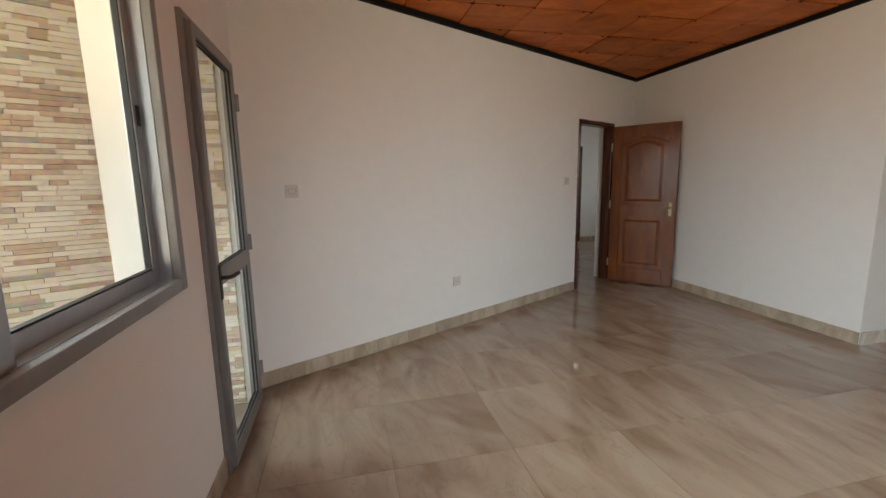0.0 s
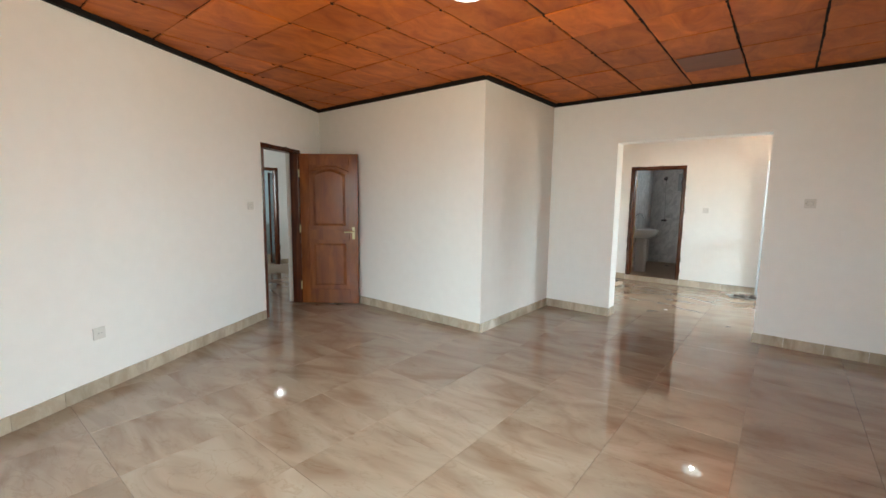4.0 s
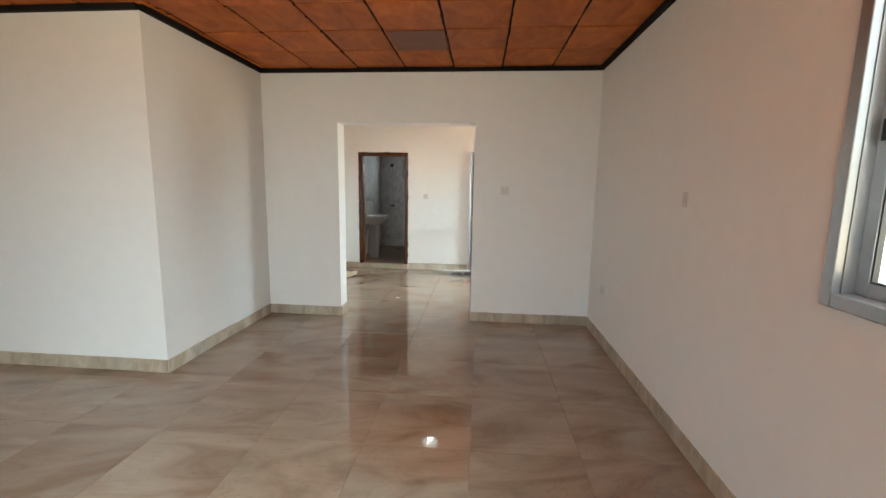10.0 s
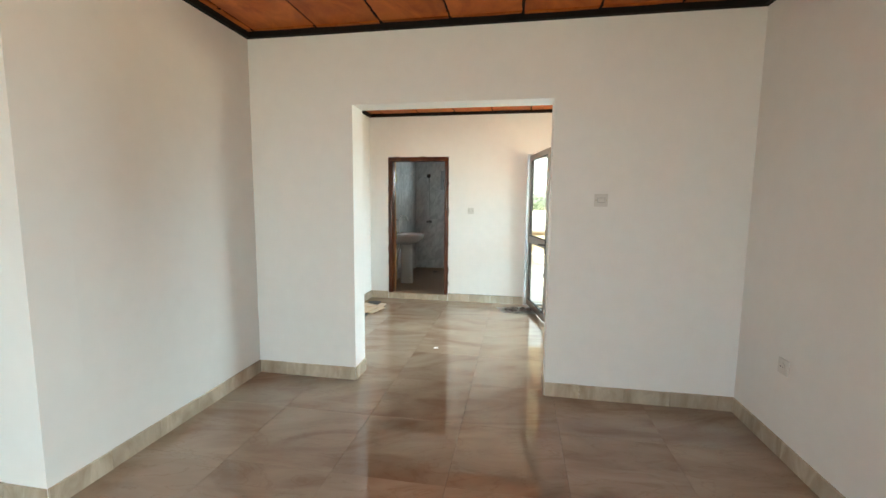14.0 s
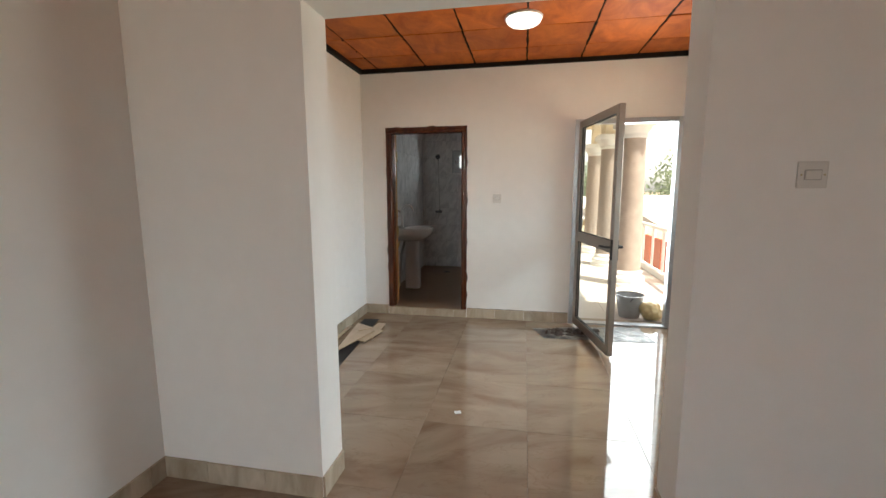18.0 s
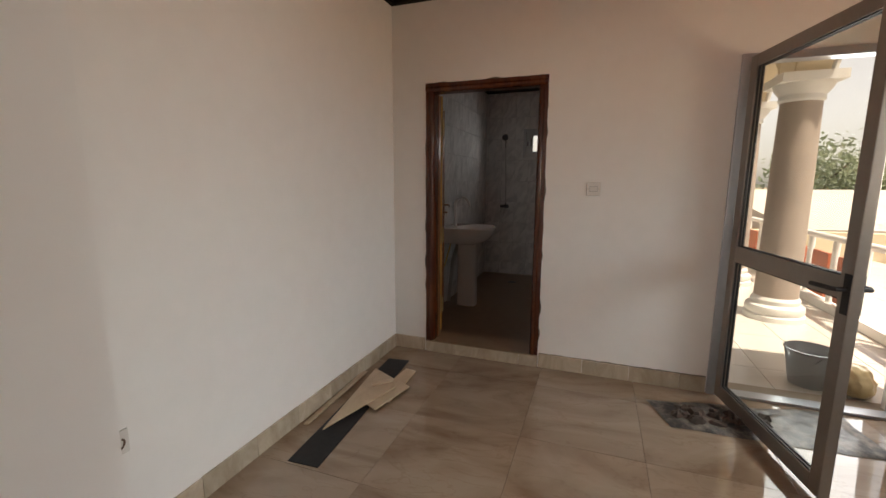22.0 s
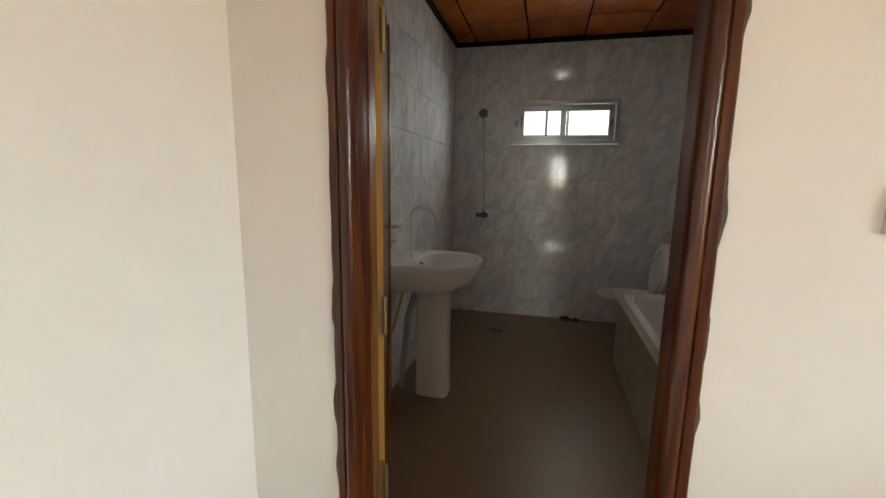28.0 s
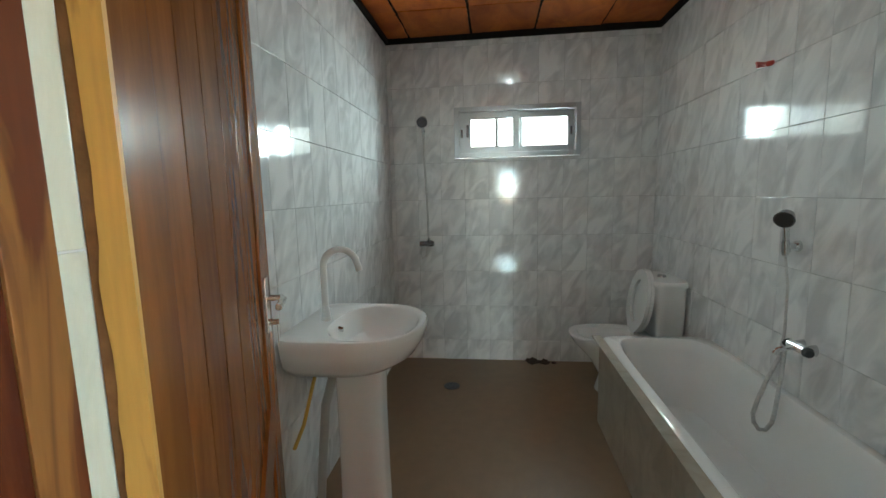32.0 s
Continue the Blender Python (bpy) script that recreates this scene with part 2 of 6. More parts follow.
def patchy_timber(name, base, patch, knot, rough, cover=0.5):
    """Raw or half-varnished timber: long irregular patches, fine grain and small dark knots."""
    m, n, l, b = material(name, rough)
    tc = n.new("ShaderNodeTexCoord")
    st, fs = n.new("ShaderNodeMapping"), n.new("ShaderNodeMapping")
    st.inputs["Scale"].default_value, fs.inputs["Scale"].default_value = (17, 17, 2.2), (60, 60, 4)
    big, fine, kn = n.new("ShaderNodeTexNoise"), n.new("ShaderNodeTexNoise"), n.new("ShaderNodeTexVoronoi")
    big.inputs["Scale"].default_value, big.inputs["Detail"].default_value, big.inputs["Distortion"].default_value = 1.0, 4, 1.2
    fine.inputs["Scale"].default_value, fine.inputs["Detail"].default_value = 1.5, 5
    kn.inputs["Scale"].default_value = 9.0
    l.new(tc.outputs["Object"], st.inputs["Vector"])
    l.new(tc.outputs["Object"], fs.inputs["Vector"])
    l.new(st.outputs[0], big.inputs["Vector"])
    l.new(fs.outputs[0], fine.inputs["Vector"])
    l.new(tc.outputs["Object"], kn.inputs["Vector"])
    r1, r2 = n.new("ShaderNodeValToRGB"), n.new("ShaderNodeValToRGB")
    r1.color_ramp.elements[0].position, r1.color_ramp.elements[1].position = cover, cover + 0.09
    r1.color_ramp.elements[0].color, r1.color_ramp.elements[1].color = (*base, 1), (*patch, 1)
    l.new(big.outputs["Fac"], r1.inputs[0])
    r2.color_ramp.elements[0].position, r2.color_ramp.elements[1].position = 0.05, 0.09
    r2.color_ramp.elements[0].color, r2.color_ramp.elements[1].color = (*knot, 1), (1, 1, 1, 1)
    l.new(kn.outputs["Distance"], r2.inputs[0])
    g = n.new("ShaderNodeMapRange")
    g.inputs["To Min"].default_value, g.inputs["To Max"].default_value = 0.72, 1.25
    l.new(fine.outputs["Fac"], g.inputs["Value"])
    h = n.new("ShaderNodeHueSaturation")
    l.new(r1.outputs[0], h.inputs["Color"])
    l.new(g.outputs[0], h.inputs["Value"])
    mx = n.new("ShaderNodeMix")
    mx.data_type, mx.blend_type = "RGBA", "MULTIPLY"
    mx.inputs["Factor"].default_value = 1.0
    l.new(h.outputs[0], mx.inputs["A"])
    l.new(r2.outputs[0], mx.inputs["B"])
    l.new(mx.outputs["Result"], b.inputs["Base Color"])
    bp = n.new("ShaderNodeBump")
    bp.inputs["Strength"].default_value, bp.inputs["Distance"].default_value = 0.25, 0.003
    l.new(big.outputs["Fac"], bp.inputs["Height"])
    l.new(bp.outputs[0], b.inputs["Normal"])
    return m


M_RAWWOOD = patchy_timber("raw_yellow_wood", (0.58, 0.33, 0.085), (0.22, 0.085, 0.024), (0.12, 0.06, 0.03), 0.45, 0.585)
M_GREYPL = plain("grey_plastic", (0.16, 0.165, 0.17), 0.55, vary=0.25, scale=14)
M_PLATE = plain("cream_switch_plastic", (0.66, 0.64, 0.60), 0.35, vary=0.03)
M_CERAMIC = plain("white_ceramic", (0.83, 0.83, 0.83), 0.08, vary=0.015)
M_CHROME = plain("chrome", (0.72, 0.73, 0.74), 0.12, 1.0, vary=0.05)
M_HOSE = plain("ribbed_grey_metal", (0.50, 0.50, 0.50), 0.35, 0.6, vary=0.25, scale=90)
M_TAPWHITE = plain("white_tap_plastic", (0.88, 0.88, 0.87), 0.35, vary=0.01)
M_DARKCHROME = plain("dark_chrome", (0.22, 0.22, 0.24), 0.25, 0.9, vary=0.05)
M_BRASS = plain("brass", (0.46, 0.38, 0.20), 0.4, 0.8, vary=0.15)
M_LAMP = lamp_glow("lamp_diffuser", (0.90, 0.97, 1.0), 30.0)
M_BOWL = lamp_glow("lamp_bowl", (0.90, 0.97, 1.0), 0.7)
M_BATHFLOOR = plain("brown_sanded_screed", (0.23, 0.148, 0.085), 0.4, vary=0.12, scale=12, bump=0.1)
M_TERRACE = plain("pale_terrace_tile", (0.66, 0.63, 0.58), 0.22, vary=0.06, scale=10)
M_BLACKSTRIP = plain("black_bare_adhesive", (0.012, 0.011, 0.012), 0.7, vary=0.4, scale=30, bump=0.3)
M_BARK = plain("bark", (0.12, 0.09, 0.065), 0.85, vary=0.3, scale=20, bump=0.6)


# ---- mesh helpers ----
def box(bm, x0, x1, y0, y1, z0, z1, m=None):
    vs = [bm.verts.new((x, y, z)) for z in (z0, z1) for y in (y0, y1) for x in (x0, x1)]
    if m is not None:
        for v in vs:
            v.co = m @ v.co
    for f in ((0, 2, 3, 1), (4, 5, 7, 6), (0, 1, 5, 4), (2, 6, 7, 3), (0, 4, 6, 2), (1, 3, 7, 5)):
        bm.faces.new([vs[i] for i in f])
    return bm


def boxes(*rows):
    bm = bmesh.new()
    for r in rows:
        box(bm, *r)
    return bm


def rod(bm, p, q, r0, r1=None, seg=12):
    """A closed round bar from p to q."""
    r1 = r0 if r1 is None else r1
    p, q = Vector(p), Vector(q)
    m = Matrix.Translation((p + q) / 2) @ (q - p).to_track_quat("Z", "Y").to_matrix().to_4x4()
    bmesh.ops.create_cone(bm, cap_ends=True, segments=seg, radius1=r0, radius2=r1, depth=(q - p).length, matrix=m)
    return bm


def tube(bm, pts, r, seg=8):
    """A pipe along a line of points."""
    rings = []
    pts = [Vector(p) for p in pts]
    for i, p in enumerate(pts):
        d = (pts[min(i + 1, len(pts) - 1)] - pts[max(i - 1, 0)]).normalized()
        side = d.cross(Vector((0.3, 0.2, 0.93))).normalized()
        up = side.cross(d).normalized()
        rr = r(i / (len(pts) - 1)) if callable(r) else r
        rings.append([bm.verts.new(p + rr * (math.cos(a) * side + math.sin(a) * up)) for a in [2 * math.pi * k / seg for k in range(seg)]])
    for a, b in zip(rings, rings[1:]):
        for k in range(seg):
            bm.faces.new((a[k], a[(k + 1) % seg], b[(k + 1) % seg], b[k]))
    bm.faces.new(rings[0][::-1])
    bm.faces.new(rings[-1])
    return bm


def lathe(bm, profile, seg=24, cx=0.0, cy=0.0, sx=1.0, sy=1.0):
    """Turns rows of (radius, height) round the upright axis."""
    rings = [[bm.verts.new((cx + sx * r * math.cos(2 * math.pi * k / seg), cy + sy * r * math.sin(2 * math.pi * k / seg), z)) for k in range(seg)] for r, z in profile]
    for a, b in zip(rings, rings[1:]):
        for k in range(seg):
            bm.faces.new((a[k], a[(k + 1) % seg], b[(k + 1) % seg], b[k]))
    bm.faces.new(rings[0][::-1])
    bm.faces.new(rings[-1])
    return bm


def finish(name, bm, mat, bevel=0.0, smooth=False):
    bmesh.ops.recalc_face_normals(bm, faces=bm.faces)
    if bevel:
        bmesh.ops.bevel(bm, geom=[e for e in bm.edges if e.calc_face_angle(0) > 0.6], offset=bevel, segments=2, affect="EDGES", profile=0.6)
    me = bpy.data.meshes.new(name)
    bm.to_mesh(me)
    bm.free()
    me.materials.append(mat)
    if smooth:
        me.polygons.foreach_set("use_smooth", [True] * len(me.polygons))
        me.set_sharp_from_angle(angle=radians(40))
    return me


def part(name, bm, mat, parent, label="", bevel=0.0, smooth=False):
    ob = new(name, finish(name, bm, mat, bevel, smooth))
    ob.parent = parent
    return tagged(ob, label)


def thing(name, label, category, m, group="", kind=""):
    ob = new(name)
    ob.empty_display_size = 0.1
    ob.matrix_world = m
    return tagged(ob, label, category, group, kind)


def single(name, bm, mat, label, category, m=None, kind="", bevel=0.0, smooth=False, group=""):
    ob = new(name, finish(name, bm, mat, bevel, smooth))
    if m is not None:
        ob.matrix_world = m
    return tagged(ob, label, category, group, kind)


def wall(name, p, q, t, z0, z1, holes=(), mat=None, label="smooth white painted wall"):
    """A wall from p to q (its room face), t thick to the left of that line, with holes (s0, s1, z0, z1)."""
    p, q = Vector((*p, 0)), Vector((*q, 0))
    d = q - p
    ln = d.length
    m = Matrix.Translation(p) @ Matrix.Rotation(math.atan2(d.y, d.x), 4, "Z")
    ss = sorted({0.0, ln, *[h[0] for h in holes], *[h[1] for h in holes]})
    zs = sorted({z0, z1, *[h[2] for h in holes], *[h[3] for h in holes]})
    ss, zs = [s for s in ss if 0 <= s <= ln], [z for z in zs if z0 <= z <= z1]
    full = {}
    for i in range(len(ss) - 1):
        for k in range(len(zs) - 1):
            a, b = (ss[i] + ss[i + 1]) / 2, (zs[k] + zs[k + 1]) / 2
            full[i, k] = not any(h[0] < a < h[1] and h[2] < b < h[3] for h in holes)
    bm = bmesh.new()
    vert = {}

    def v(i, y, k):
        if (i, y, k) not in vert:
            vert[i, y, k] = bm.verts.new((ss[i], y, zs[k]))
        return vert[i, y, k]
    for (i, k), f in full.items():
        if not f:
            continue
        bm.faces.new((v(i, 0, k), v(i + 1, 0, k), v(i + 1, 0, k + 1), v(i, 0, k + 1)))
        bm.faces.new((v(i, t, k), v(i, t, k + 1), v(i + 1, t, k + 1), v(i + 1, t, k)))
        for (a, b), (s1, s2) in (((i - 1, k), ((i, k), (i, k + 1))), ((i + 1, k), ((i + 1, k), (i + 1, k + 1))), ((i, k - 1), ((i, k), (i + 1, k))), ((i, k + 1), ((i, k + 1), (i + 1, k + 1)))):
            if not full.get((a, b)):
                bm.faces.new((v(s1[0], 0, s1[1]), v(s2[0], 0, s2[1]), v(s2[0], t, s2[1]), v(s1[0], t, s1[1])))
    ob = single(name, bm, mat or M_WALL, label, "wall", m, "structure")
    return ob


# ---- plan ----
CEIL, TRIM, LOBBY_CEIL = 2.63, 2.585, 2.60
WX, EY, BX, CY, DX, DX2 = -0.59, -1.0, 3.885, 2.50, 5.475, 5.68
GY, FX, FX2, E2Y = 2.545, 8.26, 8.45, -1.045
AR_Y, AR_Y1, AR_Z = 0.24, 1.68, 2.09
LY, RY, HX, BZ = 2.69, 0.535, 11.62, -0.07
P0, P1 = Vector((WX, 3.00)), Vector((BX, 5.313))
AU = (P1 - P0).normalized()
AN = Vector((AU.y, -AU.x))


def on_a(s, off=0.0):
    """A place on the slanted wall, off metres into the room."""
    return P0 + AU * s + AN * off


A_ANG = math.degrees(math.atan2(AU.y, AU.x))
A_S0, A_S1, A_TOP = 3.70, 4.50, 2.01

wall("wall_west", (WX, EY), (WX, 3.00), 0.2, -0.1, CEIL + 0.1, [(0.25 - EY, 1.85 - EY, 0.97, 2.16), (2.13 - EY, 2.85 - EY, -0.1, 2.02)])
wall("wall_north_slanted", P0, P1, 0.2, -0.1, CEIL + 0.1, [(A_S0, A_S1, -0.1, A_TOP)])
wall("wall_door_side", (BX, 5.313), (BX, CY), 0.2, -0.1, CEIL + 0.1)
wall("wall_corner_return", (BX + 0.2, CY), (DX, CY), 0.2, -0.1, CEIL + 0.1)
wall("wall_archway", (DX, CY + 0.2), (DX, EY), DX2 - DX, -0.1, CEIL + 0.1, [(CY + 0.2 - AR_Y1, CY + 0.2 - AR_Y, -0.1, AR_Z)])
wall("wall_south", (DX, EY), (WX - 0.2, EY), 0.2, -0.1, CEIL + 0.1, [(DX - 2.49, DX - 0.97, 1.085, 2.17)])
wall("wall_lobby_north", (DX2, GY), (FX, GY), 0.2, -0.1, CEIL + 0.1)
wall("wall_lobby_east", (FX, GY + 0.2), (FX, E2Y - 0.2), FX2 - FX, -0.1, CEIL + 0.1, [(GY + 0.2 - 2.272, GY + 0.2 - 1.417, 0.083, 2.006), (GY + 0.2 - 0.355, GY + 0.2 + 0.605, -0.1, 2.03)])
wall("wall_lobby_south", (FX, E2Y), (DX2, E2Y), 0.2, -0.1, CEIL + 0.1, [(FX - 7.78, FX - 6.28, 0.98, 2.03)])
M_TILEBACK = plain("grey_tile_grout", (0.50, 0.50, 0.51), 0.7, vary=0.35, scale=14)
wall("wall_bath_north", (FX2, LY), (HX, LY), 0.2, -0.2, CEIL + 0.1, mat=M_TILEBACK, label="tiled bathroom wall with grey grout")
wall("wall_bath_east", (HX, LY + 0.2), (HX, RY - 0.2), 0.2, -0.2, CEIL + 0.1, [(LY + 0.2 - 2.132, LY + 0.2 - 1.127, 1.664, 2.068)], mat=M_TILEBACK, label="tiled bathroom wall with a high window opening")
wall("wall_bath_south", (HX, RY), (FX2, RY), 0.2, -0.2, CEIL + 0.1, mat=M_TILEBACK, label="tiled bathroom wall with grey grout")

# the passage behind the slanted wall
wall("wall_passage_west", (1.9, 4.5), (1.9, 8.3), 0.2, -0.1, CEIL + 0.1)
wall("wall_passage_north", (1.9, 8.3), (6.3, 8.3), 0.2, -0.1, CEIL + 0.1, [(2.2, 3.03, -0.1, 2.0)])
# the east wall's hole is made up to let the added lamp in
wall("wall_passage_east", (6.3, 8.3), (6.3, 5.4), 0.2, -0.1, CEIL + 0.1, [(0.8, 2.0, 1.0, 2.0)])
wall("wall_passage_south", (6.3, 5.4), (4.085, 5.4), 0.2, -0.1, CEIL + 0.1)

# ---- floor and ceilings ----
bm = boxes((WX - 0.2, FX2 + 0.05, -1.3, 9.4, -0.25, -0.012))
single("floor_base", bm, M_GROUT, "beige grouted screed under the floor tiles", "floor", kind="structure")
bm = boxes((FX2 + 0.05, HX + 0.2, RY - 0.2, LY + 0.2, -0.3, BZ))
single("floor_bathroom", bm, M_BATHFLOOR, "brown sandy bare bathroom floor", "floor", kind="structure")


def ceiling(name, x0, x1, y0, y1, sx, sy, ox, oy, level=CEIL):
    """Plywood sheets with tarred joints: wide and ragged along x, thin across, blobs where they meet."""
    bm = bmesh.new()
    rnd = random.Random(4)
    i0, i1 = math.floor((x0 - ox) / sx), math.ceil((x1 - ox) / sx)
    k0, k1 = math.floor((y0 - oy) / sy), math.ceil((y1 - oy) / sy)
    blobs = bmesh.new()
    for i in range(i0, i1):
        for k in range(k0, k1):
            gx, gy = rnd.uniform(0.0035, 0.008), rnd.uniform(0.007, 0.012)
            sh = rnd.uniform(-0.012, 0.012)
            a, b = max(x0, ox + i * sx + gx), min(x1, ox + (i + 1) * sx - gx)
            c, d = max(y0, oy + k * sy + gy), min(y1, oy + (k + 1) * sy - gy)
            if b - a < 0.03 or d - c < 0.03:
                continue
            z = level + rnd.uniform(-0.004, 0.002)
            j = [rnd.uniform(-0.003, 0.003) for _ in range(4)]
            n = 9
            rim = [(a + (b - a) * u / n, c + j[0] * u / n) for u in range(n)] + [(b + j[1] * u / n, c + (d - c) * u / n) for u in range(n)]
            rim += [(b - (b - a) * u / n, d + j[2] * u / n) for u in range(n)] + [(a + j[3] * u / n, d - (d - c) * u / n) for u in range(n)]
            rim = [(x + rnd.uniform(-0.0022, 0.0022), y + rnd.uniform(-0.0035, 0.0035)) for x, y in rim]
            sag = [rnd.uniform(-0.003, 0.003) for _ in range(4)]
            lo = [bm.verts.new((x, y, z + sag[u // n] * (1 - (u % n) / n) + sag[(u // n + 1) % 4] * (u % n) / n)) for u, (x, y) in enumerate(rim)]
            hi = [bm.verts.new((x, y, z + 0.014)) for x, y in rim]
            mid = bm.verts.new(((a + b) / 2, (c + d) / 2, z - 0.003))
            bm.faces.new(hi[::-1])
            for u in range(len(rim)):
                w = (u + 1) % len(rim)
                bm.faces.new((lo[u], lo[w], hi[w], hi[u]))
                bm.faces.new((mid, lo[w], lo[u]))
            for q in range(rnd.choice((1, 2, 2, 3))):
                bx, by = (ox + i * sx, oy + k * sy) if q == 0 else (ox + (i + rnd.random()) * sx, oy + k * sy)
                r, ln = rnd.uniform(0.006, 0.012), rnd.uniform(0.010, 0.028)
                if x0 + 0.04 < bx < x1 - 0.04 and y0 + 0.04 < by < y1 - 0.04:
                    ring_ = [blobs.verts.new((bx + ln * math.cos(t_ * math.pi / 3) * rnd.uniform(0.7, 1.2), by + r * math.sin(t_ * math.pi / 3) * rnd.uniform(0.7, 1.2), level - 0.0045)) for t_ in range(6)]
                    tip = blobs.verts.new((bx, by, level - 0.012))
                    for u in range(6):
                        blobs.faces.new((ring_[u], ring_[(u + 1) % 6], tip))
    ob = single(name, bm, M_CEIL, "ceiling of orange-brown varnished plywood sheets with black joints", "ceiling", kind="structure")
    bk = boxes((x0, x1, y0, y1, level + 0.007, level + 0.06))
    part("joint_backing", bk, M_JOINT, ob, "black joints")
    part("joint_blobs", blobs, M_JOINT, ob, "black filler blobs where the joints meet")["kind"] = "stuff"
    return ob


ceiling("ceiling_living_room", WX, DX, EY, 5.6, 0.487, 0.487, 3.945, -0.02)
sheet = boxes((4.445, 4.905, 0.475, 0.925, CEIL - 0.009, CEIL - 0.004))
part("dark_sheet", sheet, grained("dark_purple_plywood", (0.16, 0.045, 0.02), (0.24, 0.075, 0.034), 0.5, axis=1, stretch=4, scale=3), bpy.data.objects["ceiling_living_room"], "one darker purple-brown plywood sheet")
ceiling("ceiling_lobby", DX2, FX, E2Y, GY, 0.49, 0.502, 7.86, 0.33, LOBBY_CEIL)
ceiling("ceiling_bathroom", FX2, HX, RY, LY, 0.49, 0.497, 11.1, 1.487)
ceiling("ceiling_passage", 1.9, 6.3, 5.605, 8.3, 0.487, 0.487, 0.2, 0.1)


def strip(name, runs, z0, z1, t, mat, label, category):
    """Trim along room faces: each run (p, q) with the room on its right."""
    bm = bmesh.new()
    for p, q in runs:
        p, q = Vector((*p, 0)), Vector((*q, 0))
        d = q - p
        m = Matrix.Translation(p) @ Matrix.Rotation(math.atan2(d.y, d.x), 4, "Z")
        box(bm, 0, d.length, -t, 0, z0, z1, m)
    return single(name, bm, mat, label, category, kind="structure")


living = [((WX, EY), (WX, 3.0)), (P0, P1), ((BX, 5.313), (BX, CY)), ((BX, CY), (DX, CY)), ((DX, CY), (DX, EY)), ((DX, EY), (WX, EY))]
lobby = [((DX2, GY), (FX, GY)), ((FX, GY), (FX, E2Y)), ((FX, E2Y), (DX2, E2Y)), ((DX2, E2Y), (DX2, GY))]
bath = [((FX2, LY), (HX, LY)), ((HX, LY), (HX, RY)), ((HX, RY), (FX2, RY)), ((FX2, RY), (FX2, LY))]
for nm, runs in (("living_room", living), ("lobby", lobby), ("bathroom", bath)):
    drop = CEIL - LOBBY_CEIL if nm == "lobby" else 0.0
    strip("trim_" + nm, runs, TRIM + 0.004 - drop, CEIL + 0.01 - drop, 0.035, M_JOINT, "black painted cornice strip along the ceiling", "cornice")

# ---- doors and windows ----
# colours both the painted gap shade at door frames and the window sealant
M_GAP = plain("dark_gap_shade_and_sealant", (0.10, 0.08, 0.058), 0.9, vary=0.4, scale=30)
def bar_frame(bm, w, z0, z1, f, t, y=0.0, bottom=True):
    """A rectangular frame in the local x-z plane, members f wide and t deep."""
    box(bm, 0, f, y - t / 2, y + t / 2, z0, z1)
    box(bm, w - f, w, y - t / 2, y + t / 2, z0, z1)
    box(bm, f, w - f, y - t / 2 + 0.001, y + t / 2 - 0.001, z1 - f, z1)
    if bottom:
        box(bm, f, w - f, y - t / 2 + 0.001, y + t / 2 - 0.001, z0, z0 + f)
    return bm


def lever(parent, x, z, side, mat, back=0.03, length=0.11, way=-1):
    """A lever handle with its back plate, on one face of a leaf."""
    bm = boxes((x - 0.017, x + 0.017, side * back - 0.004, side * back + 0.004, z - 0.1, z + 0.06))
    h = part("handle_plate", bm, mat, parent, bevel=0.002)
    bm = bmesh.new()
    y0 = side * (back + 0.004)
    tube(bm, [(x, y0, z), (x, y0 + side * 0.035, z), (x + way * 0.02, y0 + side * 0.045, z), (x + way * length, y0 + side * 0.045, z - 0.004)], 0.0095, 8)
    part("door_handle", bm, mat, parent, "lever handle", smooth=True)
    return h


def glazed_leaf(name, label, m, w, z0, z1, rail, mat, handle_x, handle_way, f=0.062):
    """An aluminium door leaf with two panes and a rail between them; hinge at local x = 0."""
    d = thing(name, label, "door", m)
    t = 0.044
    for nm, a in (("hinge_stile", (0, f)), ("lock_stile", (w - f, w))):
        part(nm, boxes((a[0], a[1], -t / 2, t / 2, z0, z1)), mat, d, bevel=0.004)
    for nm, a in (("bottom_rail", (z0, z0 + 0.075)), ("middle_rail", rail), ("top_rail", (z1 - f, z1))):
        part(nm, boxes((f, w - f, -t / 2 + 0.001, t / 2 - 0.001, *a)), mat, d, bevel=0.003)
    for a, b in ((z0 + 0.075, rail[0]), (rail[1], z1 - f)):
        g = part("glass_pane", boxes((f - 0.004, w - f + 0.004, -0.0025, 0.0025, a - 0.004, b + 0.004)), M_GLASS, d, "clear glass pane")
        g.visible_shadow = False
        bm = bmesh.new()
        for s in (-1, 1):
            box(bm, f, f + 0.006, s * 0.009 - 0.004, s * 0.009 + 0.004, a, b)
            box(bm, w - f - 0.006, w - f, s * 0.009 - 0.004, s * 0.009 + 0.004, a, b)
            box(bm, f + 0.006, w - f - 0.006, s * 0.009 - 0.004, s * 0.009 + 0.004, a, a + 0.006)
            box(bm, f + 0.006, w - f - 0.006, s * 0.009 - 0.004, s * 0.009 + 0.004, b - 0.006, b)
        part("gasket", bm, M_RUBBER, d, "black rubber glazing bead")
    for s in (-1, 1):
        lever(d, handle_x, (rail[0] + rail[1]) / 2, s, M_RUBBER, t / 2, 0.12, handle_way)
    for z in (z0 + 0.2, (z0 + z1) / 2, z1 - 0.2):
        bm = bmesh.new()
        rod(bm, (-0.012, t / 2 + 0.004, z - 0.045), (-0.012, t / 2 + 0.004, z + 0.045), 0.011)
        box(bm, -0.01, 0.03, t / 2, t / 2 + 0.005, z - 0.035, z + 0.035)
        part("hinge", bm, mat, d)
    return d


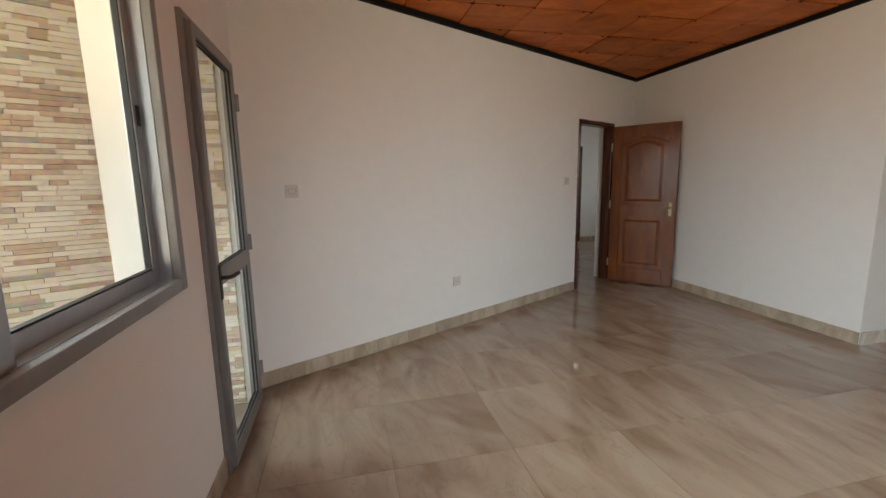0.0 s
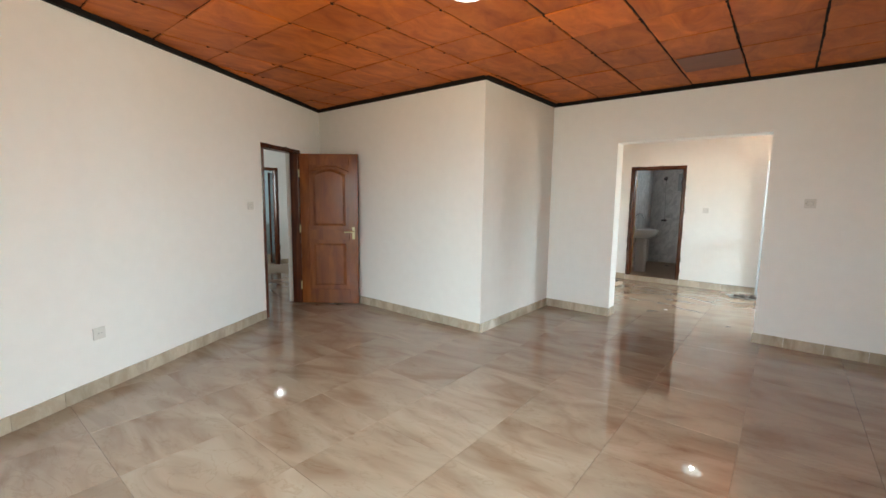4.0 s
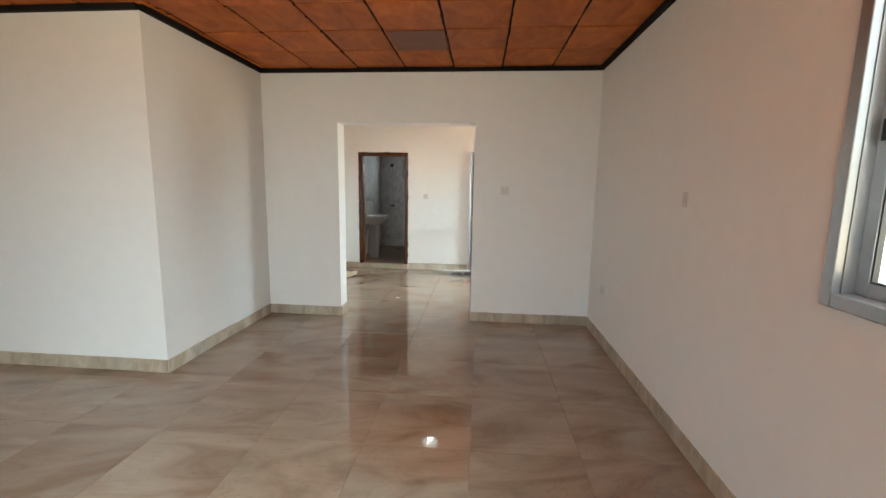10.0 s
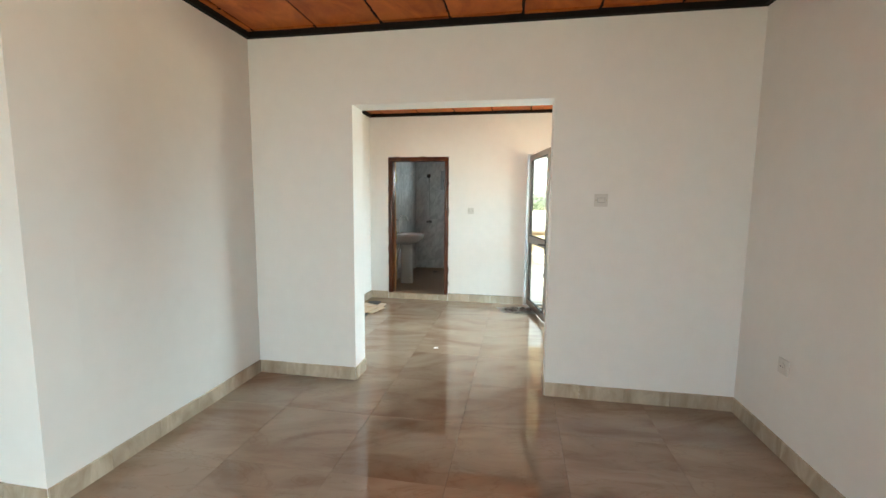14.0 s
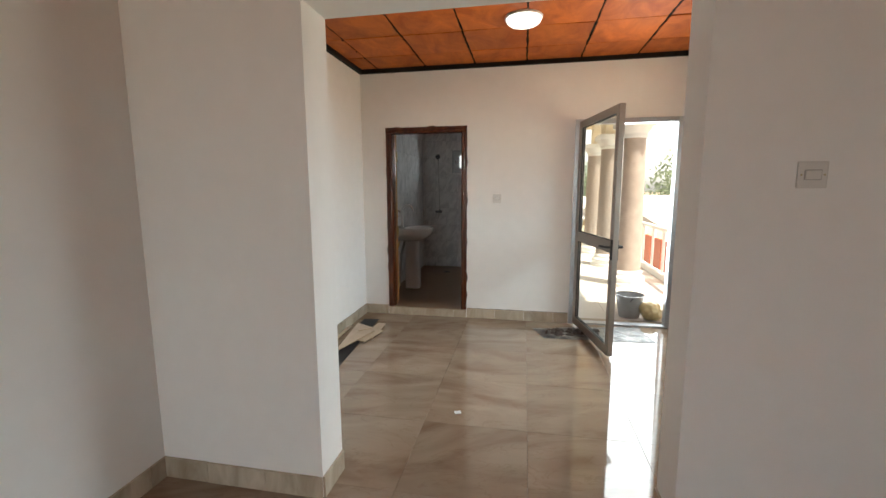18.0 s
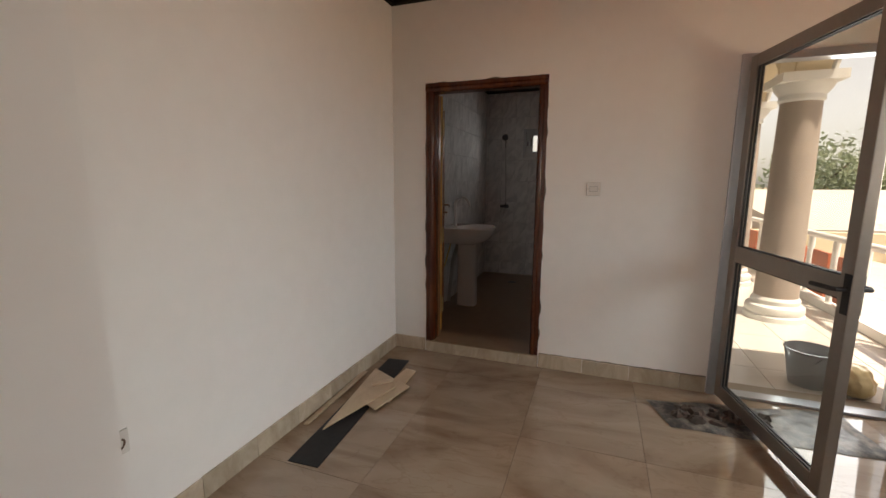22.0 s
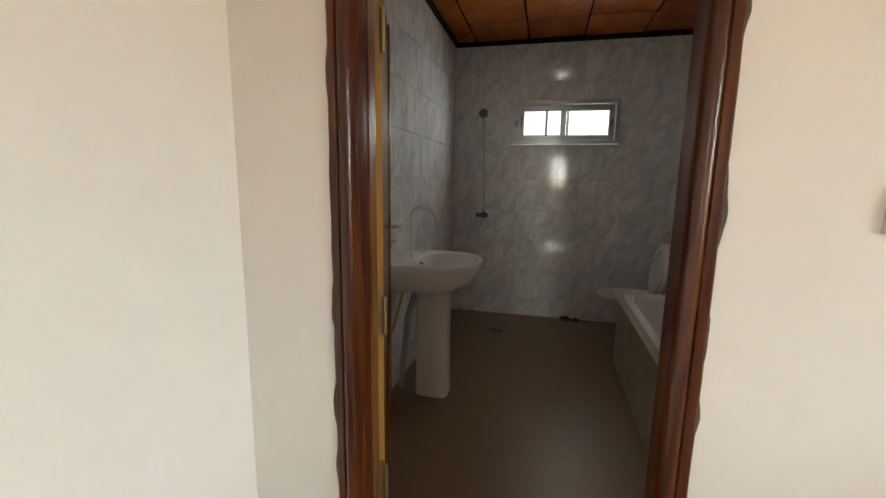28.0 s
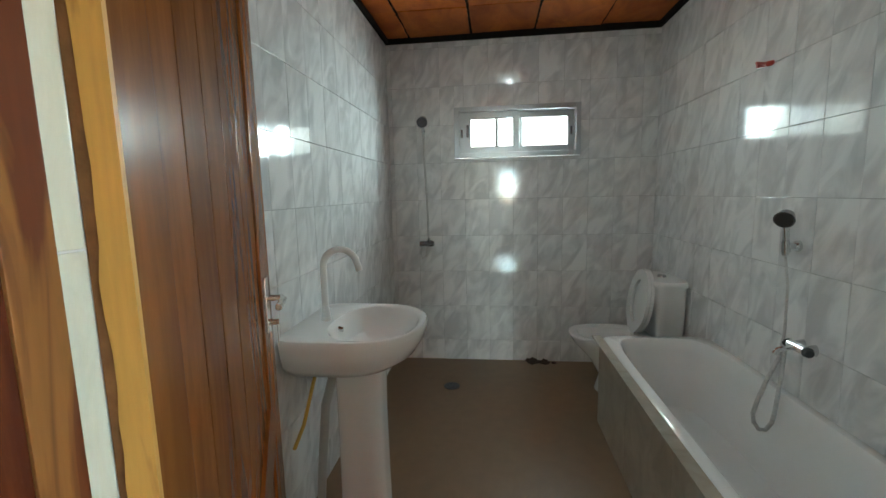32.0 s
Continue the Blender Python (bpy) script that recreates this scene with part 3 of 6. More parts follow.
def door_surround(name, label, m, w, h, mat, f=0.045, t=0.06, y=0.0):
    """A fixed three-sided aluminium door frame."""
    d = thing(name, label, "door frame", m, kind="structure")
    part("frame_jamb", boxes((0, f, y - t / 2, y + t / 2, 0, h)), mat, d, bevel=0.003)
    part("frame_jamb", boxes((w - f, w, y - t / 2, y + t / 2, 0, h)), mat, d, bevel=0.003)
    part("frame_head", boxes((f, w - f, y - t / 2 + 0.001, y + t / 2 - 0.001, h - f, h)), mat, d, bevel=0.003)
    part("frame_sill", boxes((f, w - f, y - t / 2, y + t / 2, 0.0, 0.016)), mat, d)
    return d


def sliding_window(name, label, m, w, z0, z1, mat, flip=False, case=0.055, outer=None):
    """An aluminium sliding window with two sashes in a wide casing; the room lies at local -y."""
    d = thing(name, label, "window", m, kind="structure")
    h = z1 - z0
    bm = bmesh.new()
    bar_frame(bm, w, z0, z1, case, 0.03, -0.012)
    part("window_casing", bm, outer or mat, d, bevel=0.004)
    if h > 0.6:
        bm = bmesh.new()
        rows, rg = [], random.Random(17)
        for i in range(121):
            x = w * i / 120
            dr = 0.003 + 0.016 * max(0, noise.noise((x * 7, 2.2, w))) ** 1.5 + rg.uniform(0, 0.003)
            rows.append([bm.verts.new(p) for p in ((x, -0.012, z0 + 0.004), (x, -0.008, z0 - dr), (x, 0.001, z0 - dr))])
        for a_, b_ in zip(rows, rows[1:]):
            for k_ in range(2):
                bm.faces.new((a_[k_], b_[k_], b_[k_ + 1], a_[k_ + 1]))
        part("sealant_line", bm, M_GAP, d, "dark ragged sealant under the casing")
    bm = bmesh.new()
    a, b, c, e = case, w - case, z0 + case, z1 - case
    box(bm, a - 0.01, b + 0.01, 0.004, 0.075, c - 0.03, c)
    box(bm, a - 0.01, b + 0.01, 0.004, 0.075, e, e + 0.03)
    box(bm, a - 0.03, a, 0.004, 0.075, c, e)
    box(bm, b, b + 0.03, 0.004, 0.075, c, e)
    part("window_frame", bm, mat, d)
    mid = (a + b) / 2
    for k, (s, q, y) in enumerate(((a, mid + 0.025, 0.022), (mid - 0.025, b, 0.056))):
        if flip:
            y = 0.078 - y
        bm = bmesh.new()
        f = 0.045
        box(bm, s, s + f, y - 0.014, y + 0.014, c, e)
        box(bm, q - f, q, y - 0.014, y + 0.014, c, e)
        box(bm, s + f, q - f, y - 0.013, y + 0.013, c, c + f)
        box(bm, s + f, q - f, y - 0.013, y + 0.013, e - f, e)
        sash = part("sash", bm, mat, d, bevel=0.002)
        bm = boxes((s + f - 0.004, q - f + 0.004, y - 0.0025, y + 0.0025, c + f - 0.004, e - f + 0.004))
        g = part("glass_pane", bm, M_GLASS, sash, "clear glass pane")
        g.visible_shadow = False
        bm = bmesh.new()
        for u in ((s + f, s + f + 0.005), (q - f - 0.005, q - f)):
            box(bm, *u, y - 0.009, y + 0.009, c + f, e - f)
        for u in ((c + f, c + f + 0.005), (e - f - 0.005, e - f)):
            box(bm, s + f + 0.005, q - f - 0.005, y - 0.009, y + 0.009, *u)
        part("gasket", bm, M_RUBBER, sash, "black rubber glazing bead")
        x = q - f / 2 if k else s + f / 2
        bm = boxes((x - 0.008, x + 0.008, y - 0.02, y - 0.014, z0 + h * 0.5 - 0.035, z0 + h * 0.5 + 0.03))
        part("latch", bm, M_RUBBER if h > 0.6 else M_DARKCHROME, sash, "black sash latch", bevel=0.002)
    return d


# west window and glazed west door (room on the +x side)
sliding_window("window_west", "silver aluminium sliding window with two clear panes", pose(WX, 0.25, 0, 0, 0, 90), 1.605, 0.965, 2.16, M_ALU, case=0.042, outer=M_ALUGREY)
door_surround("door_west_frame", "grey aluminium frame of the glazed terrace door", pose(WX + 0.005, 2.125, 0, 0, 0, 90), 0.72, 2.02, M_ALUGREY, f=0.028, t=0.042, y=0.006)
glazed_leaf("glazed_terrace_door", "closed grey aluminium glazed door with a black lever handle", pose(WX + 0.022, 2.812, 0, 0, 0, -90), 0.655, 0.02, 1.985, (0.885, 0.965), M_ALUGREY, 0.622, -1, 0.046)
# south window
sliding_window("window_south", "silver aluminium sliding window looking onto a tree", pose(2.505, EY, 0, 0, 0, 180), 1.55, 1.07, 2.185, M_ALU, flip=True, case=0.045)
# lobby window
sliding_window("window_lobby", "silver aluminium sliding window in the lobby wall", pose(7.79, E2Y, 0, 0, 0, 180), 1.52, 0.965, 2.045, M_ALU, case=0.045, outer=M_ALUGREY)
# bathroom window: (room on the -x side)
sliding_window("window_bathroom", "small high aluminium sliding window in the tiled wall", pose(HX - 0.012, 2.132, 0, 0, 0, -90), 1.005, 1.664, 2.068, M_ALU, case=0.04)
bw = bpy.data.objects["window_bathroom"]
for s in (0.345, 0.545):
    part("guard_bar", boxes((s - 0.012, s + 0.012, 0.098, 0.112, 1.69, 2.045)), M_ALUGREY, bw, "upright guard bar outside the pane")
part("guard_bar", boxes((0.06, 0.545, 0.113, 0.12, 1.99, 2.015)), M_ALUGREY, bw, "level guard bar outside the pane")
part("side_stile", boxes((0.084, 0.135, 0.003, 0.04, 1.704, 2.028)), M_ALU, bw, bevel=0.002)
part("side_latch", boxes((0.1, 0.118, -0.004, 0.003, 1.83, 1.93)), M_DARKCHROME, bw, "dark sash latch", bevel=0.002)
# lobby terrace door, standing open into the lobby
door_surround("door_lobby_frame", "pale aluminium frame of the open terrace door", pose(FX - 0.005, 0.355, 0, 0, 0, -90), 0.96, 2.03, M_ALU, t=0.09, y=0.03)
glazed_leaf("glazed_lobby_door", "open bronze-grey aluminium glazed door with a black lever handle", pose(FX - 0.058, 0.302, 0, 0, 0, 191.6), 0.895, 0.03, 2.0, (0.87, 0.96), M_ALUDARK, 0.875, -1)

# plank door frames with a rough edge
def wood_frame(name, label, m, w, h, f, t, mat, second=None):
    """A timber door frame, its outer edge uneven as cut and plastered in."""
    d = thing(name, label, "door frame", m, kind="structure")
    rnd = random.Random(7)

    def member(nm, start, end, side, t=t):
        """A moulded length of frame: u runs from its outer edge inwards, v into the wall."""
        profile = [(0, t), (0, 0.004), (0.004, 0), (0.36 * f, 0.0), (0.40 * f, 0.003), (0.44 * f, 0.001), (0.5 * f, -0.003), (0.66 * f, -0.005), (0.82 * f, -0.001), (0.93 * f, 0.008), (f, 0.022), (f, t)]
        bm = bmesh.new()
        n = 30
        rows = []
        for i in range(n + 1):
            q = start + (end - start) * i / n
            wob, row = rnd.uniform(-0.001, 0.001) + 0.003 * noise.noise((q * 3.5, 1.7, side)) + 0.002 * noise.noise((q * 13, 5.1, side)), []
            for u, v in profile:
                u = u - wob if u < 0.3 * f else u
                row.append(bm.verts.new((u, v, q) if side == 0 else (w - u, v, q) if side == 1 else (q, v, h - u)))
            rows.append(row)
        m_ = len(profile)
        for r, s in zip(rows, rows[1:]):
            for k in range(m_):
                bm.faces.new((r[k], r[(k + 1) % m_], s[(k + 1) % m_], s[k]))
        bm.faces.new(rows[0])
        bm.faces.new(rows[-1][::-1])
        part(nm, bm, mat, d, smooth=True)
        # flat ragged strip whose dark colour stands in for shade along the frame
        bm = bmesh.new()
        out, inn = [], []
        for i in range(n * 3 + 1):
            q = start + (end - start) * i / (n * 3)
            u = 0.002 - 0.018 * max(0, noise.noise((q * 9, 4.4, side))) - rnd.uniform(0, 0.0025)
            for lst, uu in ((out, u), (inn, 0.006)):
                lst.append(bm.verts.new((uu, 0.0055, q) if side == 0 else (w - uu, 0.0055, q) if side == 1 else (q, 0.0055, h - uu)))
        for i in range(n * 3):
            bm.faces.new((out[i], out[i + 1], inn[i + 1], inn[i]))
        part("plaster_gap_shade", bm, M_GAP, d, "dark ragged strip for the shade of the plaster gap")
    member("jamb", 0, h - f, 0)
    member("jamb", 0, h - f, 1, second or t)
    member("head", 0, w, 2)
    return d


M_ORANGEWOOD = patchy_timber("half_varnished_lining", (0.20, 0.085, 0.024), (0.095, 0.025, 0.008), (0.3, 0.2, 0.15), 0.35, 0.48)
BD0, BD1 = 1.412, 2.278
wood_frame("door_bathroom_frame", "red-brown varnished timber door frame with rough edges", pose(FX - 0.007, BD1, 0.085, 0, 0, -90), BD1 - BD0, 1.925, 0.062, 0.1, M_REDWOOD, 0.1)
bf = bpy.data.objects["door_bathroom_frame"]
part("door_stop", boxes((0.024, 0.0645, 0.101, 0.145, 0, 1.86)), M_ORANGEWOOD, bf, "orange-brown inner lining board", bevel=0.001)
wood_frame("door_passage_frame", "dark red varnished timber door frame", Matrix.Translation((*on_a(A_S0 - 0.005, 0.008), 0)) @ Matrix.Rotation(math.atan2(AU.y, AU.x), 4, "Z") @ pose(0, 0, 0), A_S1 - A_S0 + 0.01, A_TOP + 0.004, 0.05, 0.12, M_REDWOOD)


def panel_door(name, label, m, w, h):
    """A panelled hardwood door leaf with an arched upper panel; hinge at local x = 0."""
    d = thing(name, label, "door", m)
    t, st = 0.042, 0.115
    part("stile", boxes((0, st, -t / 2, t / 2, 0.012, h)), M_DOOR, d, bevel=0.003)
    part("stile", boxes((w - st, w, -t / 2, t / 2, 0.012, h)), M_DOOR, d, bevel=0.003)
    for z0, z1 in ((0.012, 0.2), (0.86, 0.99), (h - 0.14, h)):
        part("rail", boxes((st, w - st, -t / 2 + 0.001, t / 2 - 0.001, z0, z1)), M_DOOR, d, bevel=0.003)
    for z0, z1, arch in ((0.2, 0.86, 0.0), (0.99, h - 0.14, 0.07)):
        bm = boxes((st, w - st, -0.008, 0.008, z0, z1))
        field = part("panel", bm, M_DOOR, d)
        bm = bmesh.new()
        for s in (-1, 1):
            outline = [(st + 0.05, z0 + 0.05), (w - st - 0.05, z0 + 0.05)]
            n = 10
            for i in range(n + 1):
                u = i / n
                outline.append((w - st - 0.05 - (w - 2 * st - 0.1) * u, z1 - 0.05 - arch + arch * math.sin(math.pi * u)))
            inner = [(w / 2 + (x - w / 2) * 0.84, (z0 + z1) / 2 + (z - (z0 + z1) / 2) * 0.92) for x, z in outline]
            lo = [bm.verts.new((x, s * 0.008, z)) for x, z in outline]
            hi = [bm.verts.new((x, s * 0.019, z)) for x, z in inner]
            for i in range(len(lo)):
                j = (i + 1) % len(lo)
                bm.faces.new((lo[i], lo[j], hi[j], hi[i]))
            bm.faces.new(hi)
        part("raised_field", bm, M_DOOR, field)
        if arch:
            bm = bmesh.new()
            for s in (-1, 1):
                pts = [(st + (w - 2 * st) * i / 14, s * 0.012, z1 - 0.02 - arch + arch * math.sin(math.pi * i / 14)) for i in range(15)]
                tube(bm, pts, 0.009, 6)
            part("arch_moulding", bm, M_DOOR, field, smooth=True)
    for s in (-1, 1):
        lever(d, w - 0.06, 0.97, s, M_BRASS, t / 2, 0.11, -1)
    for z in (0.25, 1.0, h - 0.25):
        bm = bmesh.new()
        rod(bm, (-0.006, -t / 2 - 0.005, z - 0.05), (-0.006, -t / 2 - 0.005, z + 0.05), 0.009)
        part("hinge", bm, M_BRASS, d)
    return d


# the living-room door stands open against the corner
hp = on_a(A_S1 - 0.05, 0.035)
fe = Vector((3.845, 4.40))
panel_door("panelled_door", "open dark varnished hardwood door with raised panels and brass lever", pose(hp.x, hp.y, 0, 0, 0, math.degrees(math.atan2(fe.y - hp.y, fe.x - hp.x))), 0.755, 1.965)


def board_door(name, label, m, w, h):
    """A door of upright varnished boards in a frame, its edges raw yellow timber; hinge at local x = 0."""
    d = thing(name, label, "door", m)
    t = 0.042
    st, n = 0.11, 5
    part("stile", boxes((0.004, st, -t / 2, t / 2, 0, h)), M_BOARD, d, bevel=0.003)
    part("stile", boxes((w - st, w, -t / 2, t / 2, 0, h)), M_BOARD, d, bevel=0.003)
    bw = (w - 2 * st) / n
    for i in range(n):
        part("board", boxes((st + i * bw + 0.0015, st + (i + 1) * bw - 0.0015, -t / 2 + 0.006, t / 2 - 0.006, 0.01, h - 0.01)), M_BOARD, d, bevel=0.003)
    for s in (-1, 1):
        bm = bmesh.new()
        mm = Matrix.Translation((w / 2, s * (t / 2 - 0.002), 0.36)) @ Matrix.Rotation(radians(-48), 4, "Y")
        box(bm, -0.42, 0.42, -0.006, 0.006, -0.05, 0.05, mm)
        part("brace", bm, M_BOARD, d, "diagonal brace", bevel=0.002)
    bm = bmesh.new()
    rnd = random.Random(3)
    bark = boxes((-0.001, 0.004, 0.0, t / 2 + 0.002, 0, h))
    part("bark_edge", bark, M_BARKEDGE, d, "brown bark strip along the raw edge")
    k = 44
    cols = []
    for i in range(k + 1):
        z = h * i / k
        y1 = t / 2 - 0.010 + 0.009 * noise.noise((0, 3.1, z * 4.2)) + 0.006 * noise.noise((0, 7.7, z * 15))
        cols.append([bm.verts.new(p) for p in ((-0.004, -t / 2 - 0.001, z), (-0.004 - rnd.uniform(0, 0.001), y1, z), (0.006, y1 + 0.002, z), (0.006, -t / 2 - 0.001, z))])
    for a, b in zip(cols, cols[1:]):
        for q in range(4):
            bm.faces.new((a[q], a[(q + 1) % 4], b[(q + 1) % 4], b[q]))
    part("raw_edge", bm, M_RAWWOOD, d, "raw yellow timber edge with bark streaks")
    for s in (-1, 1):
        lever(d, w - 0.06, 1.0, s, M_CHROME, t / 2, 0.1, -1)
    for z in (0.22, 0.80, 1.635):
        hb = part("hinge", boxes((-0.008, -0.004, -0.017, 0.011, z - 0.075, z + 0.075)), M_BRASS, d, "pale brass butt hinge")
        bm = bmesh.new()
        rod(bm, (-0.01, -t / 2 - 0.006, z - 0.06), (-0.01, -t / 2 - 0.006, z + 0.06), 0.007)
        for zz in (-0.04, 0, 0.04):
            rod(bm, (-0.0095, 0.0, z + zz), (-0.0075, 0.0, z + zz), 0.004, seg=8)
        part("hinge_pin", bm, M_BRASS, hb)
    bm = bmesh.new()
    rod(bm, (w - 0.06, -t / 2 - 0.004, 0.93), (w - 0.06, -t / 2 - 0.03, 0.93), 0.009)
    box(bm, w - 0.064, w - 0.056, -t / 2 - 0.026, -t / 2 - 0.024, 0.86, 0.92)
    part("key", bm, M_CHROME, d, "key in the lock")
    return d


M_BARKEDGE = plain("brown_bark_strip", (0.21, 0.095, 0.036), 0.6, vary=0.4, scale=40, bump=0.5)
M_BOARD = grained("varnished_orange_brown_boards", (0.145, 0.047, 0.012), (0.31, 0.115, 0.028), 0.22, axis=2, stretch=7, scale=1.5, random_tone=0.18, bump=0.12, sharp=(0.34, 0.68))
M_BOARD.node_tree.nodes["Principled BSDF"].inputs["Specular IOR Level"].default_value = 0.28
board_door("board_door", "open varnished board door with raw yellow edge and chrome lever", pose(8.495, 2.258, 0.095, 0, 0, 18.6), 0.755, 1.87)


# ---- electrical fittings ----
M_SEAM = plain("grey_switch_seam", (0.40, 0.385, 0.36), 0.5, vary=0.05)
def switch_plate(m, kind, label, group=""):
    d = thing(kind, label, "socket" if "socket" in kind else "switch", m, group)
    part("plate", boxes((-0.043, 0.043, -0.009, 0, -0.043, 0.043)), M_PLATE, d, bevel=0.003)
    if "socket" in kind:
        bm = bmesh.new()
        rod(bm, (0, -0.013, 0), (0, -0.008, 0), 0.021, seg=20)
        part("socket_face", bm, M_PLATE, d)
        for s in (-1, 1):
            bm = bmesh.new()
            rod(bm, (s * 0.0095, -0.0145, 0), (s * 0.0095, -0.0125, 0), 0.0028, seg=8)
            part("socket_hole", bm, M_RUBBER, d)
    else:
        part("seam", boxes((-0.025, 0.025, -0.0098, -0.0085, -0.017, 0.017)), M_SEAM, d)
        part("rocker", boxes((-0.022, 0.022, -0.014, -0.008, -0.014, 0.014)), M_PLATE, d, bevel=0.002)
        for s in (-1, 1):
            bm = bmesh.new()
            rod(bm, (s * 0.033, -0.0105, 0), (s * 0.033, -0.0085, 0), 0.003, seg=8)
            part("screw", bm, M_BRASS, d)
    return d


def face(x, y, z, turn):
    return pose(x, y, z, 0, 0, turn)


for s, z, kd, lb in ((0.30, 1.285, "double_switch", "cream square light switch on a white wall"), (1.76, 0.43, "power_socket", "small cream socket low on a white wall"), (3.48, 1.31, "light_switch", "cream light switch beside the open wooden door")):
    q = on_a(s)
    switch_plate(face(q.x, q.y, z, A_ANG), kd, lb, "wall sockets" if "socket" in kd else "light switches")
switch_plate(face(DX, -0.085, 1.41, -90), "light_switch", "grey-white light switch beside the wide opening", "light switches")
switch_plate(face(3.55, EY, 1.385, 180) @ Matrix.Diagonal((0.55, 1, 1, 1)), "light_switch", "narrow grey switch box beside the aluminium window", "light switches")
switch_plate(face(4.99, EY, 0.505, 180), "power_socket", "small grey socket low on the white wall", "wall sockets")
switch_plate(face(FX, 1.10, 1.275, -90), "light_switch", "cream light switch beside the bathroom door", "light switches")
switch_plate(face(FX, -0.875, 1.32, -90), "light_switch", "pale light switch beside the glazed door", "light switches")
ws = switch_plate(face(6.16, GY, 0.435, 0), "power_socket", "pale open socket with brown wires low on the white wall", "wall sockets")
bm = bmesh.new()
tube(bm, [(0.024 * math.cos(a), -0.016 - 0.004 * math.sin(2 * a), 0.022 * math.sin(a)) for a in [-2.4 + 0.33 * i for i in range(11)]], 0.0035, 6)
part("wire", bm, plain("brown_wire", (0.10, 0.055, 0.03), 0.5), ws, "brown bare wire", smooth=True)

# ---- ceiling lamps ----
def ceiling_lamp(x, y, label, level=CEIL):
    d = thing("ceiling_lamp", label, "lamp", pose(x, y, level), "round ceiling lamps")
    bm = bmesh.new()
    lathe(bm, [(0.132, 0.002), (0.136, -0.003), (0.136, -0.014), (0.13, -0.018), (0.12, -0.016)], 32)
    part("rim", bm, M_PLATE, d, "white rim", smooth=True)
    bm = bmesh.new()
    lathe(bm, [(0.124, -0.012), (0.127, -0.02), (0.121, -0.036), (0.103, -0.052), (0.066, -0.063), (0.045, -0.0655), (0.032, -0.0663)], 32)
    bowl = part("diffuser", bm, M_BOWL, d, "softly glowing white glass bowl", smooth=True)
    bm = bmesh.new()
    lathe(bm, [(0.034, -0.0655), (0.03, -0.0672), (0.016, -0.0685), (0.003, -0.069)], 24)
    part("bright_centre", bm, M_LAMP, bowl, "bright centre of the bowl", smooth=True)
    return d


ceiling_lamp(2.33, 1.60, "lit round white ceiling lamp on the plywood ceiling")
ceiling_lamp(7.18, 0.86, "lit round white ceiling lamp on the plywood ceiling", LOBBY_CEIL)
ceiling_lamp(10.40, 1.64, "lit round white ceiling lamp on the plywood ceiling")
ceiling_lamp(4.57, 7.84, "lit round white ceiling lamp in the passage")

# ---- bathroom fittings ----
def smooth_loop(w, l, n, square=2.6):
    """A rounded oblong outline, w by l."""
    out = []
    for i in range(n):
        a = 2 * math.pi * i / n
        c, s = math.cos(a), math.sin(a)
        r = (abs(c) ** square + abs(s) ** square) ** (-1 / square)
        out.append((w / 2 * r * c, l / 2 * r * s))
    return out


def loft(bm, rings, cap0=True, cap1=True):
    vs = [[bm.verts.new(p) for p in r] for r in rings]
    n = len(vs[0])
    for a, b in zip(vs, vs[1:]):
        for k in range(n):
            bm.faces.new((a[k], a[(k + 1) % n], b[(k + 1) % n], b[k]))
    if cap0:
        bm.faces.new(vs[0][::-1])
    if cap1:
        bm.faces.new(vs[-1])
    return bm


def ring(w, l, z, cx=0, cy=0, n=40, square=2.6):
    return [(cx + x, cy + y, z) for x, y in smooth_loop(w, l, n, square)]


def deck_ring(w, l, z, cy, n=48):
    """A basin outline: square at the wall, round at the front."""
    out = []
    for i in range(n):
        a = 2 * math.pi * i / n
        q = 9.0 if math.sin(a) > 0 else 2.3
        co, si = math.cos(a), math.sin(a)
        r = (abs(co) ** q + abs(si) ** q) ** (-1 / q)
        out.append((w / 2 * r * co, cy + l / 2 * r * si, z))
    return out


basin = thing("pedestal_basin", "white ceramic pedestal washbasin with a tall curved tap", "washbasin", pose(9.83, LY - 0.009, BZ + 0.06))
bm = bmesh.new()
loft(bm, [deck_ring(0.26, 0.36, 0.645, -0.205), deck_ring(0.42, 0.44, 0.66, -0.222), deck_ring(0.53, 0.515, 0.71, -0.258), deck_ring(0.572, 0.55, 0.765, -0.276), deck_ring(0.585, 0.56, 0.80, -0.281), deck_ring(0.59, 0.565, 0.824, -0.283),
          deck_ring(0.583, 0.558, 0.834, -0.282), deck_ring(0.565, 0.542, 0.837, -0.28), ring(0.52, 0.385, 0.832, 0, -0.34, 48, 2.3), ring(0.50, 0.365, 0.82, 0, -0.34, 48, 2.3), ring(0.46, 0.33, 0.78, 0, -0.338, 48, 2.3), ring(0.34, 0.24, 0.735, 0, -0.325, 48), ring(0.06, 0.05, 0.722, 0, -0.32, 48)])
part("bowl", bm, M_CERAMIC, basin, smooth=True)
bm = bmesh.new()
loft(bm, [ring(0.178, 0.215, -0.06, 0, -0.262, square=4.5), ring(0.174, 0.21, 0.1, 0, -0.262, square=4.5), ring(0.172, 0.205, 0.4, 0, -0.262, square=4.5), ring(0.176, 0.21, 0.63, 0, -0.264, square=4.5), ring(0.2, 0.225, 0.69, 0, -0.266, square=4)])
part("pedestal", bm, M_CERAMIC, basin, smooth=True)
bm = bmesh.new()
arc = [(0, -0.11, 0.835), (0, -0.11, 0.95)] + [(0, -0.19 + 0.08 * math.cos(a), 1.075 + 0.08 * math.sin(a)) for a in [math.pi * i / 12 for i in range(11)]] + [(0.0, -0.272, 1.075), (0.0, -0.275, 1.06)]
